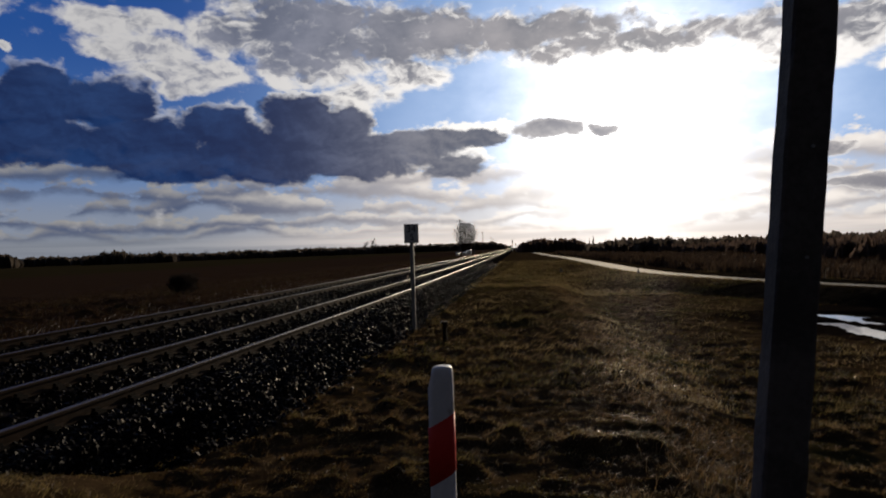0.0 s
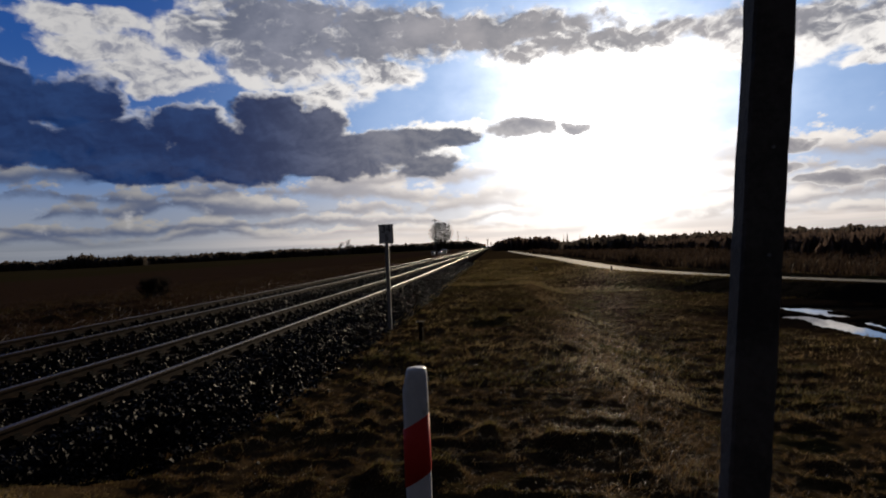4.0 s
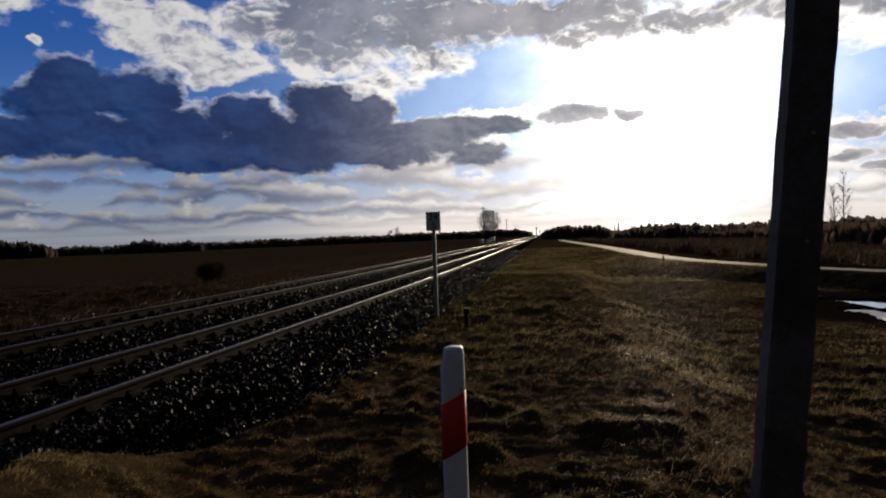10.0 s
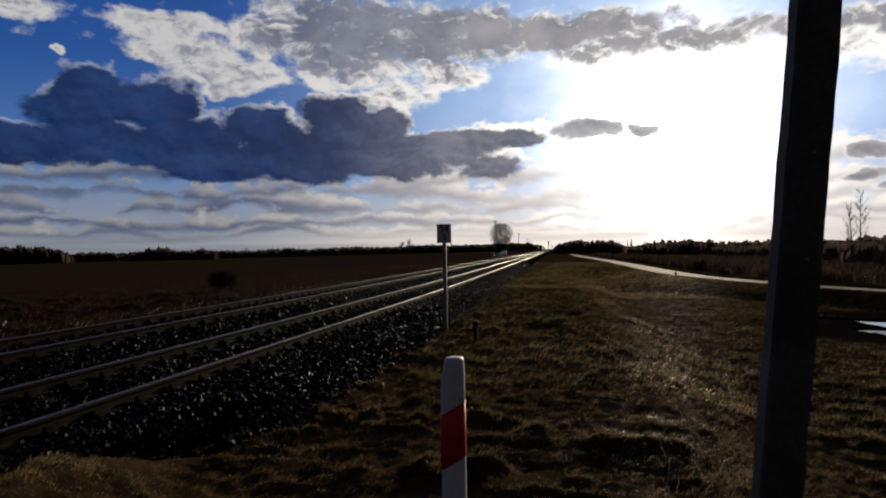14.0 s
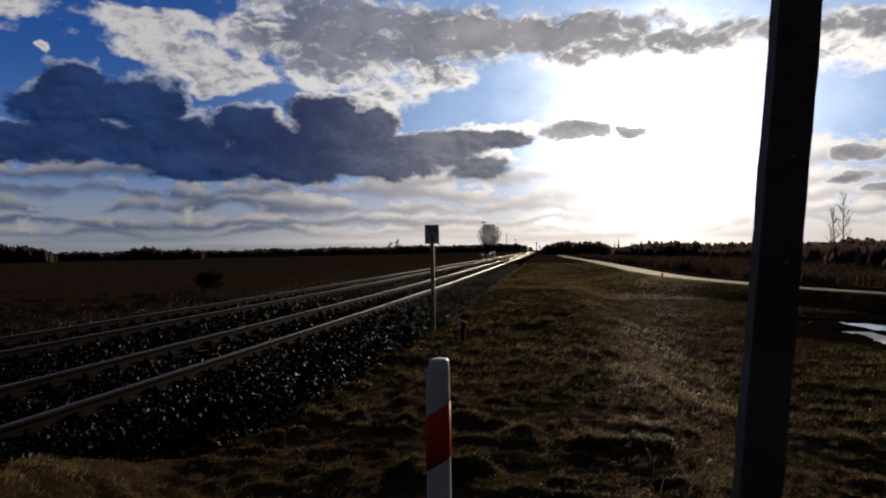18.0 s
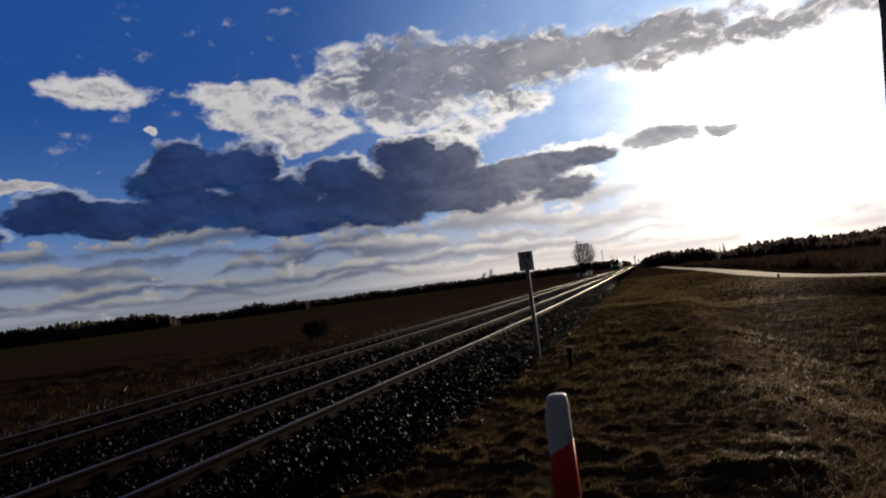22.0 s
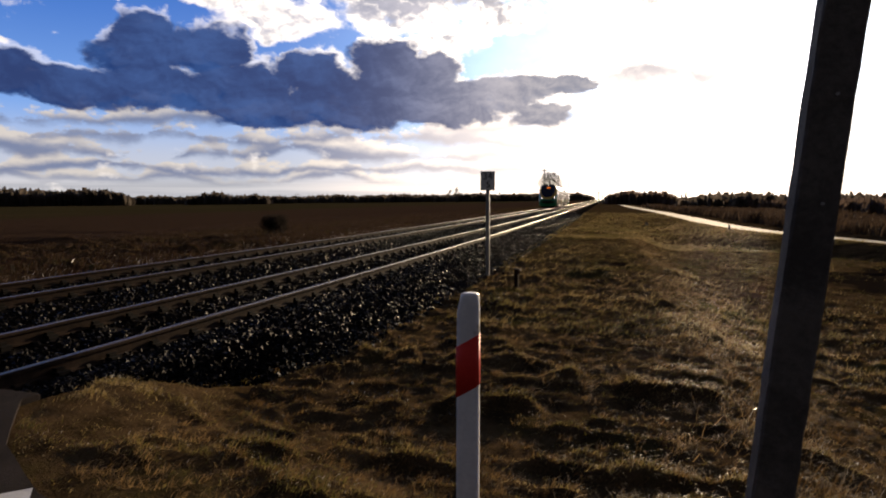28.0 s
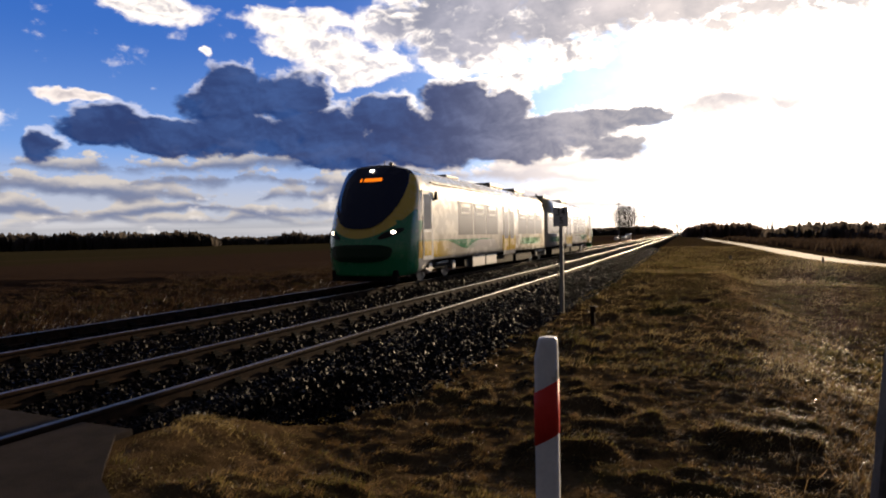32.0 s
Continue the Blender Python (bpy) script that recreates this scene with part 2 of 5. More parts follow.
    dark = n.mix(n.step(n.math("ADD", wisp, n.math("ADD", n.math("MULTIPLY", lean, 0.45), n.math("MULTIPLY", soft, 0.15))), -0.20, 0.24), n.mix(1.0, dark, (0.72, 0.76, 0.84), "MULTIPLY"), n.mix(1.0, dark, (2.2, 2.0, 1.65), "MULTIPLY"))
    scrap = n.math("ADD", field(SMALL), n.math("ADD", n.math("MULTIPLY", heap, 0.9), n.math("MULTIPLY", soft, 1.8)))
    colour = n.mix(n.math("MULTIPLY", n.step(scrap, -0.4, 0.1), 0.45), colour, lit)
    colour = n.mix(n.math("MULTIPLY", n.step(scrap, -0.15, 0.45), 0.95), colour, n.mix(n.step(n.math("MULTIPLY_ADD", lean, 1.5, scrap), 0.1, 1.4), (0.78, 0.74, 0.74), (0.36, 0.35, 0.40)))
    rough = n.math("ADD", n.math("MULTIPLY", heap, 1.25), n.math("MULTIPLY", soft, 1.2))
    bank = n.math("ADD", field(BANK), rough)
    heads = n.math("ADD", field(BANK, 0.35, 0.50), n.math("ADD", rough, n.math("SUBTRACT", n.math("MULTIPLY", small, 1.2), n.step(wisp, -0.08, 0.12, 0.05, 0.6))))
    colour = n.mix(n.math("MULTIPLY", n.step(heads, -0.05, 0.45), n.step(off, 22.0, 52.0, 0.95, 0.35)), colour, lit)
    bank = n.math("SUBTRACT", bank, n.math("MULTIPLY", n.step(lean, 0.05, 0.4), 0.12))
    colour = n.mix(n.math("MULTIPLY", n.step(bank, -0.08, 0.50), 0.97), colour, dark)

    # unseen dark broken cloud overhead and behind, added to cut the fill light
    back = n.math("SUBTRACT", n.math("MULTIPLY", n.step(n.math("ABSOLUTE", n.math("ADD", az0, 10.0)), 58.0, 80.0), 2.2), 0.75)
    rear = n.math("ADD", n.math("MAXIMUM", back, n.math("SUBTRACT", n.step(el0, 26.0, 42.0, 0.0, 2.2), 0.9)), n.math("MULTIPLY", wisp, 1.6))
    grey = n.mix(n.step(soft, -0.2, 0.2), (0.034, 0.036, 0.041), (0.062, 0.061, 0.061))
    colour = n.mix(n.math("MULTIPLY", n.step(rear, -0.1, 0.5), 0.94), colour, grey)
    # ground haze below the horizon
    colour = n.mix(n.step(el0, 0.0, -2.0), colour, (0.04, 0.036, 0.032))
    out, shine = n.put("ShaderNodeOutputWorld"), n.put("ShaderNodeBackground", Strength=1.0)
    n.link(colour, shine.inputs[0])
    n.link(shine.outputs[0], out.inputs[0])


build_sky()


# ---- materials ----
def surface(name, dark, light, scale=6.0, rough=0.8, bump=0.3, fine=60.0, metal=0.0, extra=None, through_light=0.0, random_tone=0.0, spec=0.4, depth=0.02):
    """A paint or earth of two tones, mottled at two scales, with relief."""
    m = bpy.data.materials.new(name)
    m.use_nodes = True
    n = Nodes(m.node_tree)
    spot = n.put("ShaderNodeTexCoord").outputs["Object"]
    big, small = n.noise(spot, scale, 5.0, 0.6)[0], n.noise(spot, fine, 4.0, 0.65)[0]
    tone = n.step(n.math("ADD", n.math("MULTIPLY", big, 0.65), n.math("MULTIPLY", small, 0.35)), 0.36, 0.64)
    colour = n.mix(tone, dark, light)
    if extra:
        tint, size, low, high = extra
        colour = n.mix(n.step(n.noise(spot, size, 5.0, 0.6)[0], low, high), colour, tint)
    if random_tone:
        info = n.put("ShaderNodeObjectInfo")
        lift = n.math("ADD", n.math("MULTIPLY", n.math("SUBTRACT", info.outputs["Random"], 0.5), random_tone), 1.0)
        colour = n.mix(1.0, colour, n.vec(lift, lift, lift), "MULTIPLY")
    skin = n.put("ShaderNodeBsdfPrincipled", Roughness=rough, Metallic=metal)
    skin.inputs["Specular IOR Level"].default_value = spec
    n.link(colour, skin.inputs["Base Color"])
    n.link(n.math("ADD", n.math("MULTIPLY", n.math("SUBTRACT", small, 0.5), 0.3), rough, clamp=True), skin.inputs["Roughness"])
    if bump:
        relief = n.put("ShaderNodeBump", Strength=bump, Distance=depth)
        n.link(n.math("ADD", small, n.math("MULTIPLY", big, 1.5)), relief.inputs["Height"])
        n.link(relief.outputs[0], skin.inputs["Normal"])
    shader = skin.outputs[0]
    if through_light:
        thin, both = n.put("ShaderNodeBsdfTranslucent"), n.put("ShaderNodeMixShader", Fac=through_light)
        n.link(colour, thin.inputs[0])
        n.link(shader, both.inputs[1])
        n.link(thin.outputs[0], both.inputs[2])
        shader = both.outputs[0]
    out = n.put("ShaderNodeOutputMaterial")
    n.link(shader, out.inputs[0])
    return m


def lamp_glow(name, colour, strength):
    m = bpy.data.materials.new(name)
    m.use_nodes = True
    n = Nodes(m.node_tree)
    shine, out = n.put("ShaderNodeEmission", Strength=strength), n.put("ShaderNodeOutputMaterial")
    shine.inputs[0].default_value = (*colour, 1)
    n.link(shine.outputs[0], out.inputs[0])
    return m


def glossy(name, colour, rough=0.05, spec=0.6, metal=0.0, coat=0.0):
    m = bpy.data.materials.new(name)
    m.use_nodes = True
    skin = m.node_tree.nodes["Principled BSDF"]
    skin.inputs["Base Color"].default_value = (*colour, 1)
    skin.inputs["Roughness"].default_value, skin.inputs["Metallic"].default_value = rough, metal
    skin.inputs["Specular IOR Level"].default_value, skin.inputs["Coat Weight"].default_value = spec, coat
    return m


def island_tones(name, tones, rough=0.8, through_light=0.0, spec=0.4, size=4.0):
    """One tone of a ramp for each loose piece, mottled over metres."""
    m = bpy.data.materials.new(name)
    m.use_nodes = True
    n = Nodes(m.node_tree)
    ramp = n.put("ShaderNodeValToRGB")
    ramp.color_ramp.elements[0].position, ramp.color_ramp.elements[1].position = 0.0, 1.0
    for _ in tones[2:]:
        ramp.color_ramp.elements.new(0.5)
    for k, (stop, tone) in enumerate(zip(ramp.color_ramp.elements, tones)):
        stop.position, stop.color = k / (len(tones) - 1), (*tone, 1)
    each = n.put("ShaderNodeNewGeometry").outputs["Random Per Island"]
    patch = n.noise(n.put("ShaderNodeTexCoord").outputs["Object"], 1 / size, 3.0, 0.6)[0]
    n.link(n.math("ADD", n.math("MULTIPLY", each, 0.55), n.math("MULTIPLY", n.step(patch, 0.32, 0.68), 0.45)), ramp.inputs[0])
    skin = n.put("ShaderNodeBsdfPrincipled", Roughness=rough)
    skin.inputs["Specular IOR Level"].default_value = spec
    n.link(ramp.outputs[0], skin.inputs["Base Color"])
    shader = skin.outputs[0]
    if through_light:
        thin, both = n.put("ShaderNodeBsdfTranslucent"), n.put("ShaderNodeMixShader", Fac=through_light)
        n.link(ramp.outputs[0], thin.inputs[0])
        n.link(shader, both.inputs[1])
        n.link(thin.outputs[0], both.inputs[2])
        shader = both.outputs[0]
    n.link(shader, n.put("ShaderNodeOutputMaterial").inputs[0])
    return m


TURF = surface("winter_turf", (0.028, 0.019, 0.010), (0.092, 0.060, 0.031), 2.2, 0.95, 0.8, 45.0, extra=((0.050, 0.042, 0.016), 0.45, 0.54, 0.66), spec=0.0, depth=0.04)
BLADES = island_tones("grass_blades", [(0.046, 0.046, 0.011), (0.108, 0.092, 0.026), (0.22, 0.160, 0.064), (0.42, 0.315, 0.16)], 0.45, 0.5, 0.10, 1.6)
STRAW = island_tones("dry_straw", [(0.06, 0.034, 0.014), (0.15, 0.092, 0.036), (0.34, 0.23, 0.11)], 0.65, 0.45, 0.12, 3.0)
RANK = island_tones("dead_rank_grass", [(0.020, 0.011, 0.008), (0.045, 0.025, 0.016), (0.095, 0.058, 0.038)], 0.7, 0.3, 0.1, 3.0)
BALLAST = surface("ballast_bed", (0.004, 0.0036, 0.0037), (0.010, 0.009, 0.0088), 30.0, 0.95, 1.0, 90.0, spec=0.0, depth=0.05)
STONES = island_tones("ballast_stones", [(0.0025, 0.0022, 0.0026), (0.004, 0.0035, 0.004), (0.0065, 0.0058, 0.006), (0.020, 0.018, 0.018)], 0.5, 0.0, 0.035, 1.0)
CONCRETE = surface("tarred_sleeper", (0.008, 0.0065, 0.0055), (0.022, 0.017, 0.014), 4.0, 0.9, 0.5, 50.0, random_tone=0.7, spec=0.03)
RUST = surface("rail_rust", (0.012, 0.0070, 0.0045), (0.030, 0.0165, 0.0105), 8.0, 0.85, 0.3, 120.0, spec=0.06, depth=0.004)
CLIP = surface("oily_rail_clip", (0.004, 0.0035, 0.003), (0.010, 0.008, 0.007), 9.0, 0.8, 0.2, 80.0, spec=0.05, depth=0.004)
STEEL = surface("polished_railhead", (0.040, 0.026, 0.018), (0.080, 0.053, 0.038), 3.0, 0.36, 0.05, 90.0, metal=0.0, spec=0.15, depth=0.002)
ASPHALT = surface("worn_asphalt", (0.022, 0.018, 0.017), (0.042, 0.034, 0.031), 1.4, 0.9, 0.7, 160.0, extra=((0.034, 0.028, 0.024), 5.0, 0.52, 0.66), spec=0.03, depth=0.01)
FAR_ROAD = surface("pale_asphalt", (0.055, 0.051, 0.048), (0.09, 0.084, 0.078), 0.6, 0.85, 0.2, 40.0, spec=0.18, depth=0.01)
LINE_PAINT = surface("worn_line_paint", (0.45, 0.45, 0.44), (0.72, 0.72, 0.70), 5.0, 0.6, 0.2, 90.0, extra=((0.12, 0.12, 0.12), 25.0, 0.62, 0.68))
POST_WHITE = surface("white_post_plastic", (0.66, 0.67, 0.70), (0.80, 0.80, 0.82), 7.0, 0.4, 0.06, 60.0, extra=((0.42, 0.40, 0.37), 9.0, 0.62, 0.75), depth=0.003)
POST_RED = surface("red_reflective_sheet", (0.58, 0.028, 0.022), (0.70, 0.045, 0.035), 9.0, 0.6, 0.04, 200.0, spec=0.2, depth=0.002)
OLD_WOOD = surface("weathered_post_wood", (0.050, 0.045, 0.042), (0.115, 0.103, 0.095), 3.0, 0.85, 0.7, 40.0, extra=((0.17, 0.15, 0.135), 2.0, 0.6, 0.75), depth=0.01)
GALVANISED = surface("dull_galvanised_steel", (0.20, 0.20, 0.21), (0.34, 0.34, 0.35), 12.0, 0.5, 0.08, 90.0, metal=0.6, depth=0.002)
PLATE_WHITE = surface("white_enamel_plate", (0.55, 0.55, 0.55), (0.72, 0.72, 0.71), 9.0, 0.45, 0.03, 80.0, extra=((0.25, 0.17, 0.12), 22.0, 0.64, 0.7), depth=0.002)
LETTER_BLACK = glossy("black_lettering", (0.012, 0.012, 0.013), 0.6, 0.3)
BARK = surface("dark_bark", (0.025, 0.020, 0.017), (0.06, 0.05, 0.043), 5.0, 0.9, 0.6, 50.0, spec=0.2)
TWIGS = surface("bare_twigs", (0.022, 0.017, 0.014), (0.045, 0.035, 0.028), 2.0, 0.95, 0.0, 20.0, spec=0.05)
NEEDLES = surface("conifer_needles", (0.010, 0.016, 0.009), (0.028, 0.036, 0.018), 0.9, 0.85, 0.0, 6.0, spec=0.2)
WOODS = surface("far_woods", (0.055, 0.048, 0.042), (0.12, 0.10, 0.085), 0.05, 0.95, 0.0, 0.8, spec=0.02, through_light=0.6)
BRUSH = surface("brown_brush", (0.085, 0.062, 0.052), (0.135, 0.098, 0.080), 0.3, 0.95, 0.0, 3.0, spec=0.02, through_light=0.5)
HEATH = island_tones("heath_stalks", [(0.030, 0.020, 0.015), (0.062, 0.042, 0.029), (0.11, 0.078, 0.052)], 0.8, 0.35, 0.08, 5.0)
WATER = glossy("still_puddle_water", (0.012, 0.012, 0.012), 0.03, 0.6)
ROOF_METAL = glossy("glint_roof_metal", (0.9, 0.9, 0.88), 0.18, 0.8, 1.0)
# pale tones put sun glints into the colour of wet leaves and stalks
PALE_GLINTS = island_tones("pale_glint_leaves", [(0.16, 0.13, 0.10), (0.32, 0.28, 0.23), (0.60, 0.56, 0.50)], 0.3, 0.45, 0.6, 2.0)


# ---- helpers for things ----
def mesh_from(name, verts, faces, smooth=False):
    me = bpy.data.meshes.new(name)
    me.from_pydata(verts, [], faces)
    if smooth:
        me.shade_smooth()
    me.update()
    return me


def part(name, bm, material, parent, label="", smooth=False):
    """Links a bmesh as one mesh object under a thing or a part."""
    me = bpy.data.meshes.new(name)
    bmesh.ops.recalc_face_normals(bm, faces=bm.faces)
    bm.to_mesh(me)
    bm.free()
    if smooth:
        me.shade_smooth()
    for m in material if isinstance(material, (list, tuple)) else (material,):
        me.materials.append(m)
    ob = new(name, me)
    ob.parent = parent
    return tagged(ob, label)


def box(x0, x1, y0, y1, z0, z1, bevel=0.0, into=None):
    bm = into or bmesh.new()
    made = bmesh.ops.create_cube(bm, size=1.0, matrix=Matrix.Translation(((x0 + x1) / 2, (y0 + y1) / 2, (z0 + z1) / 2)) @ Matrix.Diagonal((abs(x1 - x0), abs(y1 - y0), abs(z1 - z0), 1)))
    if bevel:
        edges = list({e for v in made["verts"] for e in v.link_edges})
        bmesh.ops.bevel(bm, geom=edges, offset=bevel, segments=2, affect="EDGES", profile=0.6)
    return bm


def rod(a, b, r0, r1=None, sides=10, into=None):
    bm = into or bmesh.new()
    a, b = Vector(a), Vector(b)
    m = Matrix.Translation((a + b) / 2) @ (b - a).to_track_quat("Z", "Y").to_matrix().to_4x4()
    bmesh.ops.create_cone(bm, cap_ends=True, segments=sides, radius1=r0, radius2=r0 if r1 is None else r1, depth=(b - a).length, matrix=m)
    return bm


def thing(name, label, category, x=0.0, y=0.0, z=0.0, group="", kind=""):
    ob = new(name)
    ob.location = (x, y, z)
    return tagged(ob, label, category, group, kind)


def bend(y):
    """How far the line has swung to the left of its near stretch, y metres ahead."""
    y = np.asarray(y, float)
    return 0.040 * 8.0 * np.logaddexp(0.0, (y - 15.0) / 8.0)


def hills(x, y, size, seed=0.0, octaves=3):
    """Cheap value noise on arrays, about -1 to 1."""
    total, weight, amp = np.zeros(np.broadcast(x, y).shape), 0.0, 1.0
    for k in range(octaves):
        u, v = np.asarray(x) / size * 2**k + seed + 17.3 * k, np.asarray(y) / size * 2**k - seed * 0.7 + 9.1 * k
        i, j = np.floor(u), np.floor(v)
        a, b = u - i, v - j
        a, b = a * a * (3 - 2 * a), b * b * (3 - 2 * b)

        def at(p, q):
            h = np.sin(p * 127.1 + q * 311.7 + 13.0 * k) * 43758.5453
            return (h - np.floor(h)) * 2 - 1

        total = total + amp * ((at(i, j) * (1 - a) + at(i + 1, j) * a) * (1 - b) + (at(i, j + 1) * (1 - a) + at(i + 1, j + 1) * a) * b)
        weight, amp = weight + amp, amp * 0.5
    return total / weight


def ease(v, a, b):
    k = np.clip((np.asarray(v, float) - a) / (b - a), 0, 1)
    return k * k * (3 - 2 * k)


# ---- the lie of the land (z = 0 is the top of the rails) ----
ROAD_LINE = [(-3.5, 220.0), (1.2, 140.0), (4.2, 100.0), (5.9, 70.0), (6.6, 54.0), (7.6, 43.0), (9.6, 35.5), (12.0, 29.6), (15.2, 23.4), (19.0, 17.5), (26.0, 10.0), (40.0, 2.0)]
NEAR_ROAD = [(-12.6, 2.45), (-4.25, 2.45), (-3.55, 1.78), (-2.72, 1.34), (-1.6, 0.98), (0.0, 0.72), (3.0, 0.40), (9.0, -0.2), (30.0, -3.0)]


def to_line(x, y, line):
    """Distance of arrays of points to a broken line."""
    best = np.full(np.broadcast(x, y).shape, 1e9)
    for (ax, ay), (bx, by) in zip(line, line[1:]):
        k = np.clip(((x - ax) * (bx - ax) + (y - ay) * (by - ay)) / ((bx - ax) ** 2 + (by - ay) ** 2), 0, 1)
        best = np.minimum(best, np.hypot(x - ax - k * (bx - ax), y - ay - k * (by - ay)))
    return best


def toe(y):
    """Where the near ballast ends, across the line; it draws in towards the road."""
    return -3.25 - 1.0 * ease(6.5 - np.asarray(y, float), 0.0, 3.6)


def road_edge(x):
    """The near road's edge, y for each x."""
    xs, ys = zip(*NEAR_ROAD)
    return np.interp(x, xs, ys)


def mounds(x, y):
    """Matted tussocks, drawn out across the wind: 0 to about 0.2 m."""
    u, v = x * 0.75 + 0.3 * y, y * 1.35
    u = u + 0.25 * hills(x, y, 0.6, 2.0, 1)
    big = np.clip(hills(u, v, 0.80, 5.0, 1) + 0.1, 0, 1)
    small = np.clip(hills(x * 0.8 + 0.25 * y, y * 1.5, 0.25, 8.0, 2) + 0.12, 0, 1)
    return 0.035 * big + 0.125 * small * (0.6 + 0.6 * big) + 0.035 * hills(x, y, 0.13, 4.0, 2) - 0.03


def land(x, y):
    x, y = np.asarray(x, float), np.asarray(y, float)
    s = x + bend(y)                                   # across the line
    flat = -1.0 + 0.25 * hills(x, y, 30.0, 3.0) * ease(np.hypot(x, y), 25, 80)
    flat = flat - 0.0075 * np.clip(-s - 40.0, 0, 600) - 0.002 * np.clip(x - 40, 0, 400)
    # the wet hollow
    wet = np.full(x.shape, -9.0)
    low = (x > 6.0) & (x < 17.0) & (y > 11.0) & (y < 24.0)
    bx, by = x[low], y[low]
    for ends, r in (([(7.7, 22.1), (8.8, 21.5), (9.6, 21.2)], 0.30), ([(9.0, 21.3), (9.4, 18.8)], 0.38), ([(9.8, 21.0), (12.4, 20.2), (16.0, 19.2)], 0.8), ([(8.3, 19.1), (8.45, 17.6), (8.45, 15.9), (8.6, 14.5)], 0.46), ([(9.3, 17.5), (9.45, 15.8)], 0.22), ([(8.35, 13.9), (8.0, 13.2)], 0.16), ([(10.6, 18.0), (12.4, 16.6)], 0.42)):
        wet[low] = np.maximum(wet[low], 1 - (to_line(bx, by, ends) / r) ** 2)
    flat = flat - 0.21 * ease(wet + 0.6 * hills(x, y, 0.5, 1.0), 0.0, 0.5)
    # verge beside the ballast, then a slope down to the low grass
    brink = 1.15 - 0.035 * np.clip(y, 0, 30)
    right = -0.46 + (flat + 0.46) * ease(x - brink, -0.1, 2.2)
    left = -0.85 + 0.18 * ease(-s, 14.5, 18.0) + (flat + 0.67) * ease(-s, 20.0, 40.0)
    z = np.where(s > -8.0, right, left)
    t = toe(y)
    z = z - 0.45 * ease(t - s, -0.05, 0.85) * ease(-s, 13.5, 12.4)
    # the far road's low bank
    d = to_line(x, y, ROAD_LINE)
    span = 3.4 + 7.0 * ease(y, 27.0, 38.0)
    z = np.where(d < 11.0, z + (-0.44 - z) * (1 - ease(d / span, 1.6 / span, 1.0)), z)
    z = z - 0.17 * (1 - ease(d, 1.0, 1.5))
    # tussocks
    rough = np.where(s > -7.6, ease(s - t, -0.25, 0.3), ease(-s - 7.6, 4.4, 5.3))
    fade = 1 - 0.6 * ease(np.hypot(x, y), 30, 120)
    lump = mounds(x, y)
    bog = ease(x, 4.0, 6.5)
    z = z + rough * fade * (1 - ease(1.9 - d, -0.2, 0.2)) * lump * (1 + 0.9 * ease(-s, 12.5, 14)) * (1 - 0.45 * bog) * (1 - 0.25 * ease(y, 12.0, 22.0) * ease(s, -6.0, -4.0))
    # the road over the line
    e = road_edge(x)
    near = ease(e + 0.9 - y, -1.6, 0.75)
    z = z + (-0.05 - z) * near
    z = z + 0.8 * near * ease(y - e, 0.05, 0.6) * ease(s - t, -0.1, 0.3) * mounds(x, y)
    # cut away under the tracks
    z = np.where((x < -4.32) & (x > -14.5) & (y < 4.0), np.minimum(z, -0.36), z)
    return z


# ---- ground ----
def spread(stops):
    """Grid lines: (start, end, step) one after another."""
    out = []
    for a, b, step in stops:
        out += list(np.arange(a, b, step))
    return out


def far_lines(start, first, end, grow=1.22):
    out, v, step = [], start, first
    while v < end:
        out.append(v)
        step *= grow
        v += step
    return out + [end]


